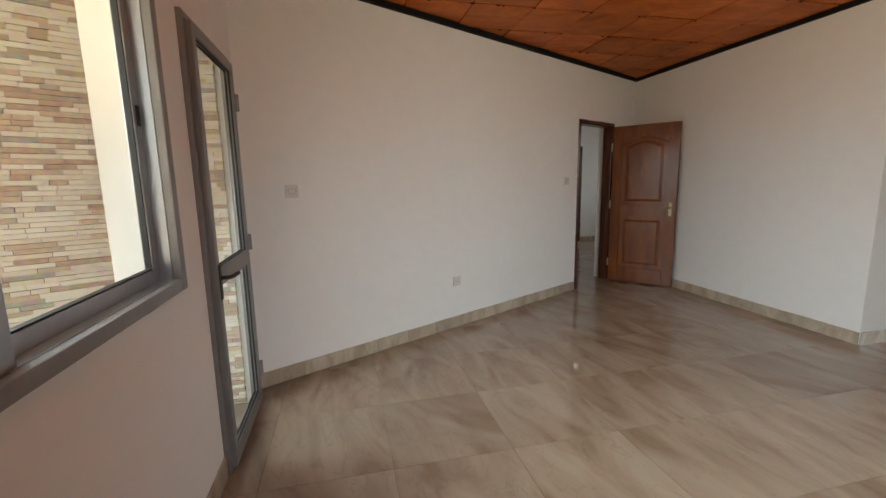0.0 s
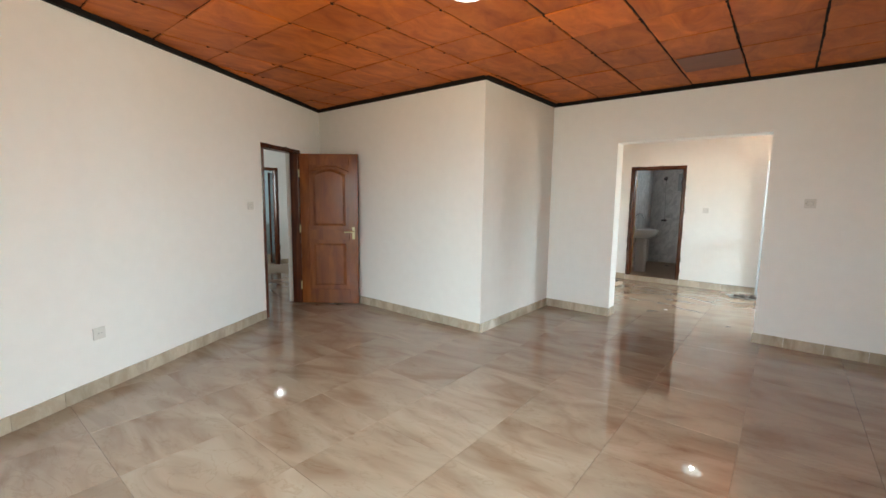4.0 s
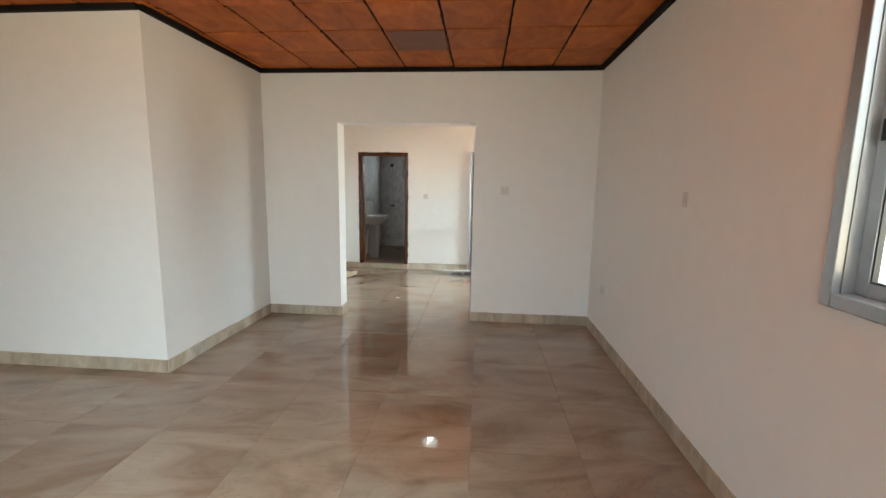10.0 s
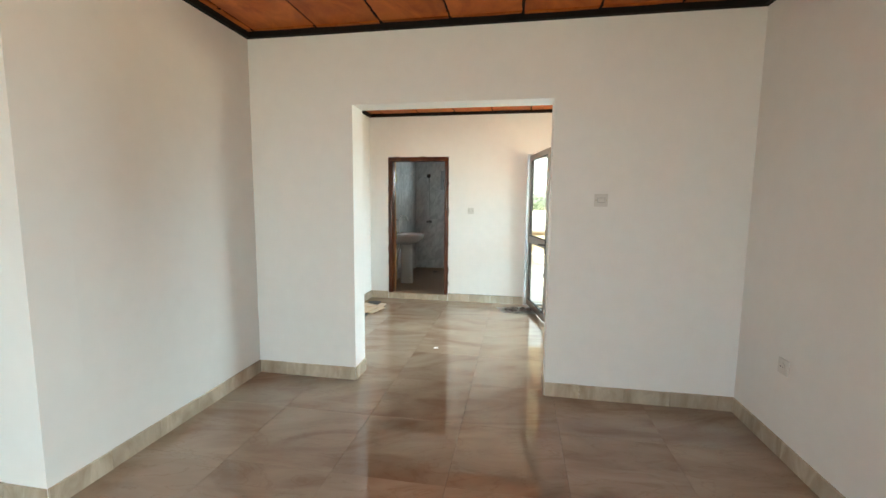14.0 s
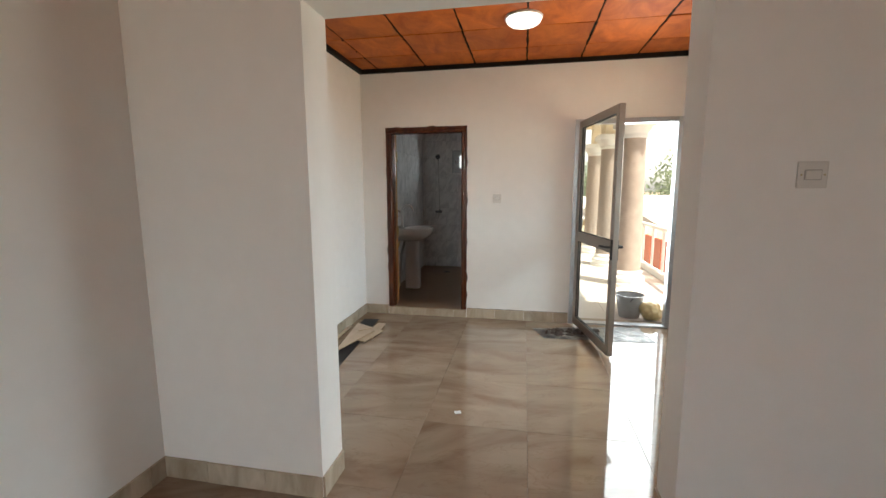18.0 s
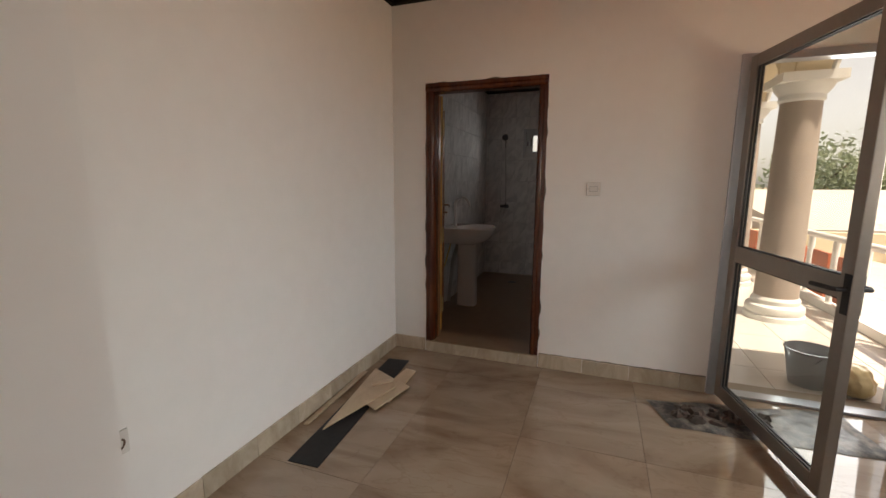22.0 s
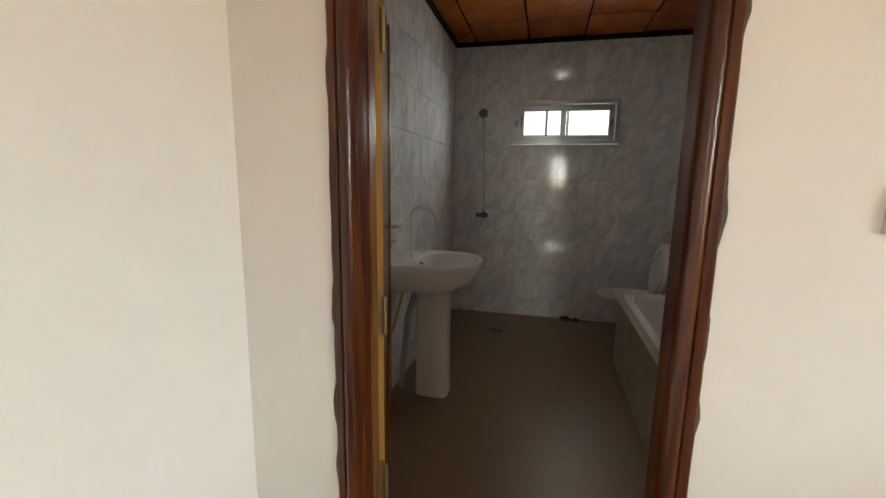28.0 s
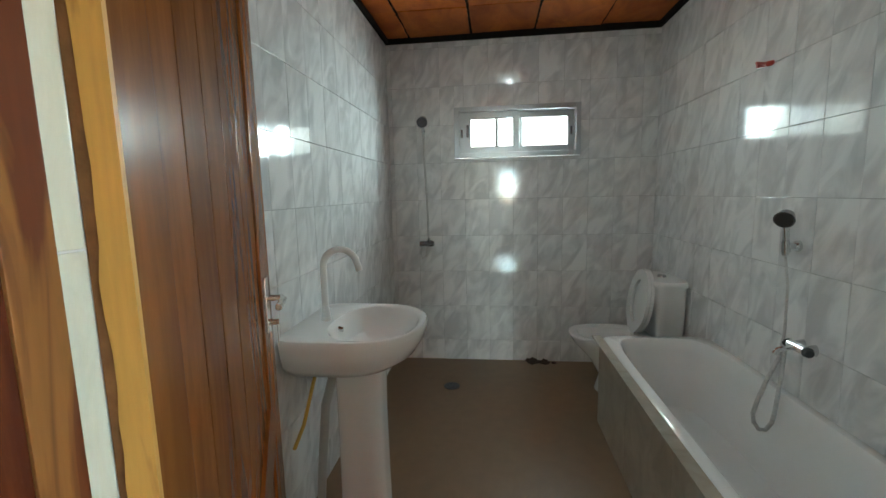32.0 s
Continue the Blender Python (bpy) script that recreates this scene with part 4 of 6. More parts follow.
tube(bm, arc, 0.0155, 12)
tap = part("tap", bm, M_TAPWHITE, basin, "white plastic swan-neck tap", smooth=True)
bm = bmesh.new()
rod(bm, (0, -0.11, 0.825), (0, -0.11, 0.89), 0.023, 0.018, 16)
rod(bm, (0, -0.11, 0.862), (0.05, -0.10, 0.872), 0.009, 0.009, 12)
part("tap_body", bm, M_TAPWHITE, tap, smooth=True)
bm = bmesh.new()
rod(bm, (0, -0.165, 0.795), (0, -0.185, 0.79), 0.012, seg=12)
part("overflow", bm, M_CHROME, basin, "chrome overflow ring")
bm = bmesh.new()
rod(bm, (0, -0.32, 0.721), (0, -0.32, 0.727), 0.022, seg=16)
part("drain", bm, M_CHROME, basin, "chrome drain")
bm = bmesh.new()
tube(bm, [(-0.05, -0.09, 0.68), (-0.11, -0.07, 0.55), (-0.16, -0.05, 0.42), (-0.2, -0.02, 0.33)], 0.008, 8)
part("supply_hose", bm, plain("yellow_hose", (0.55, 0.33, 0.05), 0.5), basin, "yellow supply hose", smooth=True)
bm = bmesh.new()
tube(bm, [(0.0, -0.16, 0.68), (-0.04, -0.1, 0.45), (-0.06, -0.07, 0.1), (-0.06, -0.06, -0.03)], 0.02, 10)
part("waste_pipe", bm, plain("pale_grey_pipe", (0.42, 0.42, 0.41), 0.5), basin, "grey waste pipe", smooth=True)

# bathtub with its tiled apron
TX0, TX1, TY1, TZ = 8.50, 10.66, 1.215, 0.49
tub = thing("bathtub", "white built-in bathtub with a marbled tile apron", "bathtub", pose(0, 0, BZ))
M_APRON = grained("marbled_apron_tile", (0.29, 0.255, 0.20), (0.46, 0.42, 0.35), 0.3, axis=2, stretch=1.3, scale=5, random_tone=0.06, bump=0.03)
h = TZ - BZ
bm = bmesh.new()
cx, cy, w, l = (TX0 + TX1) / 2, (RY + TY1 - 0.05) / 2 + 0.006, TX1 - TX0 - 0.012, TY1 - RY - 0.06


def oblong(w, l, z, n=64, square=7.0):
    return ring(w, l, z, cx, cy, n, square)


loft(bm, [oblong(w, l, h - 0.03, square=30), oblong(w, l, h - 0.003, square=30), oblong(w - 0.02, l - 0.02, h + 0.004, square=30), oblong(w - 0.09, l - 0.09, h + 0.004), oblong(w - 0.115, l - 0.115, h - 0.010), oblong(w - 0.15, l - 0.14, h - 0.06), oblong(w - 0.28, l - 0.2, h - 0.27, square=5), oblong(w - 0.40, l - 0.28, h - 0.345, square=4.5), oblong(w - 0.6, l - 0.42, h - 0.36, square=4)], cap0=False)
part("tub_shell", bm, M_CERAMIC, tub, "white enamel shell", smooth=True)
for i in range(4):
    a, b = TX0 + (TX1 - TX0) * i / 4, TX0 + (TX1 - TX0) * (i + 1) / 4
    part("apron_tile", boxes((a + 0.001, b - 0.001, TY1 - 0.052, TY1 - 0.04, 0.0, h - 0.012)), M_APRON, tub, bevel=0.001)
    part("rim_tile", boxes((a + 0.001, b - 0.001, TY1 - 0.047, TY1 + 0.004, h - 0.008, h + 0.002)), M_APRON, tub, bevel=0.001)
for i in range(4):
    a, b = RY + (TY1 - RY - 0.05) * i / 4, RY + (TY1 - RY - 0.05) * (i + 1) / 4
    for x in (TX0, TX1 - 0.004):
        part("end_tile", boxes((x - 0.004, x + 0.008, a + 0.001, b - 0.001, 0.0, h - 0.035)), M_APRON, tub)
bm = bmesh.new()
rod(bm, (TX0 + 0.6, cy, h - 0.361), (TX0 + 0.6, cy, h - 0.355), 0.03, seg=20)
part("drain", bm, M_CHROME, tub, "chrome drain")

# hand shower and mixer over the bath
hs = thing("bath_hand_shower", "chrome hand shower on a wall bracket above the bathtub", "shower", pose(9.985, RY + 0.008, 1.125))
bm = bmesh.new()
rod(bm, (0, 0, 0), (0, 0.012, 0), 0.024, 0.022, 18)
rod(bm, (0, 0.01, 0), (0, 0.05, 0.0), 0.013, seg=14)
rod(bm, (0.004, 0.047, -0.025), (-0.002, 0.055, 0.025), 0.017, 0.015, 14)
part("bracket", bm, M_CHROME, hs, smooth=True)
bm = bmesh.new()
tube(bm, [(0.006, 0.046, -0.04), (0, 0.052, 0.02), (-0.012, 0.062, 0.07), (-0.03, 0.08, 0.115)], 0.0115, 10)
part("shower_handle", bm, M_CHROME, hs, smooth=True)
bm = bmesh.new()
rod(bm, (-0.022, 0.07, 0.132), (-0.045, 0.094, 0.114), 0.028, 0.038, 24)
head = part("shower_head", bm, M_DARKCHROME, hs, "dark shower head", smooth=True)
bm = bmesh.new()
rod(bm, (-0.045, 0.094, 0.114), (-0.0485, 0.0977, 0.1115), 0.034, 0.032, 24)
part("spray_face", bm, M_RUBBER, head, "black spray face")
bm = bmesh.new()
loop = [(0.006, 0.046, -0.04), (-0.02, 0.043, -0.17), (-0.034, 0.049, -0.37), (-0.05, 0.072, -0.47), (-0.07, 0.125, -0.56), (-0.08, 0.163, -0.65), (-0.085, 0.18, -0.71), (-0.085, 0.174, -0.75)]
loop += [(-0.085, 0.152, -0.781), (-0.085, 0.125, -0.782), (-0.085, 0.103, -0.75), (-0.083, 0.093, -0.70), (-0.075, 0.077, -0.58), (-0.06, 0.062, -0.46), (-0.047, 0.05, -0.40)]
tube(bm, loop, lambda u: 0.0055 if u < 0.2 else 0.0085, 10)
part("shower_hose", bm, M_HOSE, hs, "ribbed chrome hose", smooth=True)
mx = thing("bath_mixer", "chrome bath mixer tap on the tiled wall", "tap", pose(9.877, RY + 0.008, 0.72) @ Matrix.Diagonal((0.62, 0.9, 0.82, 1)))
bm = bmesh.new()
rod(bm, (-0.075, 0.045, 0), (0.075, 0.045, 0), 0.023, seg=16)
for s in (-1, 1):
    rod(bm, (s * 0.055, 0, 0), (s * 0.055, 0.045, 0), 0.03, 0.02, 16)
part("mixer_body", bm, M_CHROME, mx, smooth=True)
for s in (-1, 1):
    bm = bmesh.new()
    rod(bm, (s * 0.075, 0.045, 0), (s * 0.088, 0.047, -0.001), 0.02, 0.026, 12)
    rod(bm, (s * 0.088, 0.047, -0.001), (s * 0.112, 0.05, -0.004), 0.026, 0.02, 8)
    part("tap_knob", bm, M_RUBBER, mx, "black tap knob", bevel=0.002)
bm = bmesh.new()
tube(bm, [(0, 0.05, 0), (0, 0.09, -0.002), (0, 0.13, -0.012), (0, 0.145, -0.035)], 0.014, 10)
part("spout", bm, M_CHROME, mx, smooth=True)
bm = bmesh.new()
rod(bm, (0.09, 0.05, -0.02), (0.1, 0.055, 0.012), 0.012, 0.013, 12)
part("hose_nut", bm, M_CHROME, mx, smooth=True)

# wall shower on the window wall
ws = thing("wall_shower", "chrome hand shower hanging on the window wall above its mixer", "shower", pose(HX, 2.385, 0.96))
bm = bmesh.new()
rod(bm, (0, 0, 0.93), (-0.05, 0, 0.93), 0.015, seg=14)
part("bracket", bm, M_CHROME, ws, smooth=True)
bm = bmesh.new()
rod(bm, (-0.045, 0, 0.86), (-0.075, 0.0, 0.99), 0.011, 0.012, 12)
part("shower_handle", bm, M_CHROME, ws, smooth=True)
bm = bmesh.new()
rod(bm, (-0.06, 0.0, 1.015), (-0.105, 0.0, 0.99), 0.036, 0.044, 20)
part("shower_head", bm, M_DARKCHROME, ws, "dark shower head", smooth=True)
bm = bmesh.new()
tube(bm, [(-0.045, 0, 0.86), (-0.035, -0.005, 0.6), (-0.03, -0.015, 0.3), (-0.035, -0.02, 0.05), (-0.05, 0.0, -0.1), (-0.055, 0.035, -0.13), (-0.05, 0.05, -0.07), (-0.045, 0.03, 0.0)], 0.009, 8)
part("shower_hose", bm, M_HOSE, ws, "ribbed chrome hose", smooth=True)
bm = bmesh.new()
rod(bm, (0, -0.03, 0), (-0.035, -0.03, 0), 0.03, 0.026, 16)
rod(bm, (-0.04, -0.065, 0), (-0.04, 0.055, 0), 0.022, 0.022, 14)
rod(bm, (-0.03, 0, 0), (-0.06, 0, 0.0), 0.02, 0.02, 14)
rod(bm, (-0.05, 0, 0.0), (-0.055, -0.03, 0.05), 0.008, 0.007, 8)
part("mixer_body", bm, M_DARKCHROME, ws, "dark chrome mixer", smooth=True)

# toilet
wc = thing("toilet", "white ceramic toilet with raised seat and grey-white cistern", "toilet", pose(11.12, RY + 0.012, BZ) @ Matrix.Diagonal((1.06, 1.08, 1.09, 1)))
bm = bmesh.new()
loft(bm, [ring(0.22, 0.44, 0, 0, 0.28), ring(0.2, 0.40, 0.1, 0, 0.27), ring(0.24, 0.44, 0.22, 0, 0.32), ring(0.34, 0.5, 0.34, 0, 0.40), ring(0.365, 0.52, 0.385, 0, 0.415), ring(0.36, 0.51, 0.395, 0, 0.415), ring(0.25, 0.38, 0.39, 0, 0.43), ring(0.2, 0.3, 0.28, 0, 0.43), ring(0.06, 0.08, 0.2, 0, 0.4)])
part("bowl", bm, M_CERAMIC, wc, smooth=True)
bm = boxes((-0.15, 0.15, 0.0, 0.26, 0.28, 0.39))
part("cistern_shelf", bm, M_CERAMIC, wc, bevel=0.02, smooth=True)
bm = bmesh.new()
loft(bm, [ring(0.34, 0.16, 0.385, 0, 0.09, square=5), ring(0.37, 0.175, 0.45, 0, 0.092, square=6), ring(0.385, 0.185, 0.73, 0, 0.095, square=6)])
part("cistern", bm, M_CERAMIC, wc, smooth=True)
bm = bmesh.new()
loft(bm, [ring(0.40, 0.2, 0.732, 0, 0.096, square=6), ring(0.405, 0.205, 0.75, 0, 0.096, square=6), ring(0.39, 0.19, 0.768, 0, 0.096, square=6)])
lid = part("cistern_lid", bm, M_CERAMIC, wc, smooth=True)
bm = bmesh.new()
rod(bm, (0, 0.096, 0.768), (0, 0.096, 0.78), 0.028, 0.026, 18)
part("flush_button", bm, M_CHROME, lid)
for nm, y, tilt, hole in (("seat_lid", 0.235, 8, False), ("seat", 0.262, 9, True)):
    bm = bmesh.new()
    out = [(0.18 * x, 0.21 + 0.21 * y) for x, y in [(math.cos(a) * (1.0 if math.sin(a) > -0.6 else 0.93), math.sin(a)) for a in [2 * math.pi * i / 32 for i in range(32)]]]
    inn = [(x * 0.62, 0.21 + (q - 0.21) * 0.66) for x, q in out]
    f0, f1 = [bm.verts.new((x, 0, z)) for x, z in out], [bm.verts.new((x, 0.018, z)) for x, z in out]
    n = 32
    for k in range(n):
        bm.faces.new((f0[k], f0[(k + 1) % n], f1[(k + 1) % n], f1[k]))
    if hole:
        g0, g1 = [bm.verts.new((x, 0, z)) for x, z in inn], [bm.verts.new((x, 0.018, z)) for x, z in inn]
        for k in range(n):
            j = (k + 1) % n
            bm.faces.new((g0[k], g1[k], g1[j], g0[j]))
            bm.faces.new((f1[k], f1[j], g1[j], g1[k]))
            bm.faces.new((f0[k], g0[k], g0[j], f0[j]))
    else:
        bm.faces.new(f0)
        bm.faces.new(f1[::-1])
    ob = part(nm, bm, M_CERAMIC, wc, "raised white plastic " + nm.replace("_", " "), smooth=True)
    ob.matrix_basis = pose(0, y, 0.40, tilt, 0, 0)

# floor drain, red wall plug, broken edge under the tiles
d = thing("floor_drain", "small grey floor drain in the bathroom floor", "drain", pose(11.08, 2.14, BZ))
bm = bmesh.new()
lathe(bm, [(0.06, 0), (0.06, 0.003), (0.05, 0.004), (0.048, 0.002)], 20)
part("drain_rim", bm, M_DARKCHROME, d)
for i in range(4):
    part("drain_bar", boxes((-0.045, 0.045, -0.03 + i * 0.02 - 0.004, -0.03 + i * 0.02 + 0.004, 0.002, 0.0045)), M_DARKCHROME, d)
M_RED = plain("red_plastic", (0.42, 0.03, 0.02), 0.45, vary=0.15)
bm = bmesh.new()
rod(bm, (0, 0, 0), (0.01, 0.07, -0.01), 0.012, 0.01, 10)
rod(bm, (-0.045, 0.055, -0.02), (0.03, 0.06, 0.008), 0.008, 0.007, 8)
single("red_wall_plug", bm, M_RED, "red plastic pipe plug sticking out of the tiles", "plug", pose(10.25, RY, 1.94))
M_DIRT = plain("dark_rubble", (0.07, 0.05, 0.04), 0.9, vary=0.4, scale=40, bump=0.8)


def lump(bm, x, y, r, hgt, rnd, seg=9):
    """A flat uneven heap."""
    top = bm.verts.new((x, y, hgt))
    base = [bm.verts.new((x + r * rnd.uniform(0.6, 1.2) * math.cos(2 * math.pi * i / seg), y + r * rnd.uniform(0.6, 1.2) * math.sin(2 * math.pi * i / seg), 0)) for i in range(seg)]
    midr = [bm.verts.new((x + (v.co.x - x) * 0.6, y + (v.co.y - y) * 0.6, hgt * rnd.uniform(0.5, 1.1))) for v in base]
    for i in range(seg):
        j = (i + 1) % seg
        bm.faces.new((base[i], base[j], midr[j], midr[i]))
        bm.faces.new((midr[i], midr[j], top))


rnd = random.Random(11)
bm = bmesh.new()
for i in range(9):
    lump(bm, rnd.uniform(-0.06, 0.0), rnd.uniform(-0.17, 0.17), rnd.uniform(0.02, 0.05), rnd.uniform(0.01, 0.04), rnd)
single("rubble_heap", bm, M_DIRT, "small heap of dark rubble at the foot of the tiles", "rubble", pose(HX - 0.012, 1.385, BZ))

# ---- grime above the lobby skirting ----
bm = bmesh.new()
rnd = random.Random(13)
n = 90
low, high = [], []
for i in range(n + 1):
    y = BD0 - 0.01 - (BD0 - 0.37) * i / n
    low.append(bm.verts.new((FX - 0.0012, y, 0.099)))
    high.append(bm.verts.new((FX - 0.0012, y, 0.104 + 0.007 * abs(noise.noise((y * 9, 0, 2))) + rnd.uniform(0, 0.003))))
for i in range(n):
    bm.faces.new((low[i], low[i + 1], high[i + 1], high[i]))
single("grime_line", bm, plain("dark_grime", (0.20, 0.175, 0.15), 0.85, vary=0.4, scale=40), "uneven dark grime line above the skirting tiles", "grime", kind="structure")

# ---- lobby floor things ----
ds = thing("bare_floor_strip", "black bare strip of adhesive where skirting was lifted", "floor strip", pose(0, 0, 0))
bm = bmesh.new()
vs = [bm.verts.new((x, y, z)) for z in (0.001, 0.004) for x, y in ((8.02, 2.315), (8.0, 2.475), (6.78, 2.38), (6.79, 2.215))]
for f in ((0, 1, 2, 3), (4, 7, 6, 5), (0, 4, 5, 1), (1, 5, 6, 2), (2, 6, 7, 3), (3, 7, 4, 0)):
    bm.faces.new([vs[i] for i in f])
part("adhesive_layer", bm, M_BLACKSTRIP, ds)
M_SHARD = grained("beige_tile_shard", (0.42, 0.30, 0.19), (0.62, 0.48, 0.33), 0.3, axis=0, stretch=2, scale=4, random_tone=0.1, bump=0.02)


def shard(pts, z, label, tilt=(0, 0)):
    """A flat broken piece of tile with the outline pts."""
    cx, cy = sum(p[0] for p in pts) / len(pts), sum(p[1] for p in pts) / len(pts)
    bm = bmesh.new()
    lo, hi = [[bm.verts.new((x - cx, y - cy, q)) for x, y in pts] for q in (0, 0.009)]
    n = len(pts)
    for k in range(n):
        bm.faces.new((lo[k], lo[(k + 1) % n], hi[(k + 1) % n], hi[k]))
    bm.faces.new(lo[::-1])
    bm.faces.new(hi)
    return single("tile_shard", bm, M_SHARD, label, "tile shard", pose(cx, cy, z, tilt[0], tilt[1], 0), bevel=0.0015, group="broken tile pieces")


shard([(7.05, 2.50), (7.72, 2.535), (7.74, 2.50), (7.06, 2.475)], 0.006, "long thin broken tile strip lying by the skirting")
shard([(7.42, 2.17), (7.86, 2.19), (7.87, 2.27), (7.40, 2.30)], 0.006, "beige broken tile strip under the others")
shard([(7.30, 2.20), (7.62, 2.13), (7.66, 2.22), (7.36, 2.33)], 0.016, "beige broken tile piece on the bare strip")
shard([(7.02, 2.355), (7.56, 2.20), (7.66, 2.27), (7.74, 2.44)], 0.030, "long triangular beige tile shard on top", (1, -1))
shard([(7.50, 2.33), (7.60, 2.24), (7.635, 2.25), (7.53, 2.35)], 0.044, "small beige tile chip on the large shard")

mt = thing("dirty_floor_sheet", "dark dirty plastic sheet with rubble at the glazed door", "floor sheet", pose(0, 0, 0))
bm = bmesh.new()
nx, ny = 26, 44
grid = {}
rnd = random.Random(5)
for i in range(nx + 1):
    for k in range(ny + 1):
        u, v = i / nx, k / ny
        x = (1 - v) * ((1 - u) * 8.01 + u * 7.74) + v * ((1 - u) * 8.235 + u * 7.79)
        y = (1 - v) * ((1 - u) * 0.72 + u * 0.63) + v * ((1 - u) * -0.30 + u * -0.37)
        edge = min(u, 1 - u, v, 1 - v) * 12
        z = 0.003 + min(1, edge) * 0.016 * abs(noise.noise((x * 7, y * 7, 3))) + min(1, edge) * 0.01 * abs(noise.noise((x * 23, y * 23, 5)))
        grid[i, k] = bm.verts.new((x + 0.02 * noise.noise((x * 5, y * 5, 1)), y + 0.025 * noise.noise((x * 5, y * 5, 9)), z))
for i in range(nx):
    for k in range(ny):
        bm.faces.new((grid[i, k], grid[i + 1, k], grid[i + 1, k + 1], grid[i, k + 1]))
M_SHEET, n_, l_, b_ = material("dirty_black_plastic", 0.38)
tcn, no1, rp1 = n_.new("ShaderNodeTexCoord"), n_.new("ShaderNodeTexNoise"), n_.new("ShaderNodeValToRGB")
no1.inputs["Scale"].default_value, no1.inputs["Detail"].default_value, no1.inputs["Roughness"].default_value = 9, 9, 0.75
l_.new(tcn.outputs["Object"], no1.inputs["Vector"])
l_.new(no1.outputs["Fac"], rp1.inputs[0])
rp1.color_ramp.elements[0].position, rp1.color_ramp.elements[1].position = 0.45, 0.68
rp1.color_ramp.elements[0].color, rp1.color_ramp.elements[1].color = (0.028, 0.025, 0.024, 1), (0.30, 0.26, 0.22, 1)
l_.new(rp1.outputs[0], b_.inputs["Base Color"])
part("sheet", bm, M_SHEET, mt, smooth=True)
for i in range(34):
    bm = bmesh.new()
    lump(bm, 0, 0, rnd.uniform(0.012, 0.05), rnd.uniform(0.012, 0.035), rnd)
    ob = part("rubble_piece", bm, M_DIRT, mt)
    ob.location = (rnd.uniform(7.84, 8.0), rnd.uniform(0.12, 0.58), 0.01)

br = thing("floor_squeegee", "floor squeegee with blue pole leaning in the corner", "squeegee", pose(0, 0, 0))
hd, tp = Vector((7.545, -0.755, 0.045)), Vector((7.43, -1.028, 0.98))
bm = bmesh.new()
rod(bm, hd, tp, 0.0115, seg=12)
part("pole", bm, plain("blue_plastic", (0.06, 0.11, 0.26), 0.4), br, "blue metal pole", smooth=True)
bm = bmesh.new()
mm = Matrix.Translation((hd.x, hd.y, 0.02)) @ Matrix.Rotation(radians(-15.7), 4, "Z")
box(bm, -0.215, 0.215, -0.014, 0.014, 0.0, 0.03, mm)
part("head", bm, plain("pale_green_plastic", (0.30, 0.46, 0.34), 0.5), br, "pale green head", bevel=0.004)
bm = bmesh.new()
box(bm, -0.215, 0.215, -0.003, 0.003, -0.02, 0.0, mm)
part("blade", bm, M_RUBBER, br, "black rubber blade")
M_PAPER = plain("white_paper", (0.75, 0.75, 0.75), 0.7)
bm = bmesh.new()
mm = Matrix.Rotation(0.4, 4, "Z")
box(bm, -0.014, 0.014, -0.02, 0.02, 0, 0.006, mm)
single("paper_scrap", bm, M_PAPER, "tiny white scrap of paper on the tiles", "paper", pose(6.30, 1.20, 0.0005), bevel=0.002)

# ---- outside: ground, terraces, roof ----
M_SOIL = plain("sandy_soil", (0.34, 0.25, 0.17), 0.95, vary=0.25, scale=0.6, bump=0.3)
M_CREAM = plain("cream_render", (0.66, 0.56, 0.40), 0.8, vary=0.06, scale=6, bump=0.2)
M_COLUMN = plain("greyish_column_plaster", (0.40, 0.33, 0.28), 0.75, vary=0.18, scale=7, bump=0.3)
M_WHITEEXT = plain("white_exterior_paint", (0.78, 0.77, 0.74), 0.6, vary=0.04, scale=8)
M_ORANGE = plain("red_orange_paint", (0.50, 0.13, 0.06), 0.5, vary=0.18, scale=9)
M_SHEETROOF = plain("dusty_roof_sheet", (0.55, 0.50, 0.44), 0.6, vary=0.15, scale=4)
GZ = -3.3
bm = boxes((-600, 600, -600, 600, GZ - 0.5, GZ))
single("ground", bm, M_SOIL, "wide sandy ground below the house", "ground", kind="structure")
bm = boxes((WX - 0.2, HX + 0.2, -1.245, 9.9, GZ, -0.31))
single("lower_storey", bm, M_CREAM, "cream rendered lower storey under the rooms", "wall", kind="structure")
# the west and south overhangs are unseen, added to block the sun
bm = boxes((WX - 3.6, FX2 + 0.1, -1.75, 10.8, 2.76, 2.92), (FX2 + 0.1, HX + 3.0, -0.95, 10.8, 2.76, 2.92))
single("roof_slab_sun_shade", bm, M_CREAM, "cream roof slab over the house, unseen overhangs added to block sun", "roof", kind="structure")
bm = boxes((WX - 3.2, WX - 0.2, -2.2, 4.6, GZ, -0.02))
single("terrace_west", bm, M_TERRACE, "pale tiled terrace outside the west door", "terrace", kind="structure")
bm = boxes((FX2, 15.0, -3.6, RY - 0.2, GZ, -0.032))
te = single("terrace_east", bm, M_TERRACE, "pale tiled terrace outside the lobby door", "terrace", kind="structure")
me = finish("terrace_tile", boxes((0.002, 0.398, 0.002, 0.398, 0, 0.012)), M_TERRACE, 0.0015)
for i in range(14):
    for k in range(9):
        o = new("terrace_tile", me)
        o.parent = te
        o.location = (FX2 + 0.01 + i * 0.4, -3.3 + k * 0.4, -0.032)


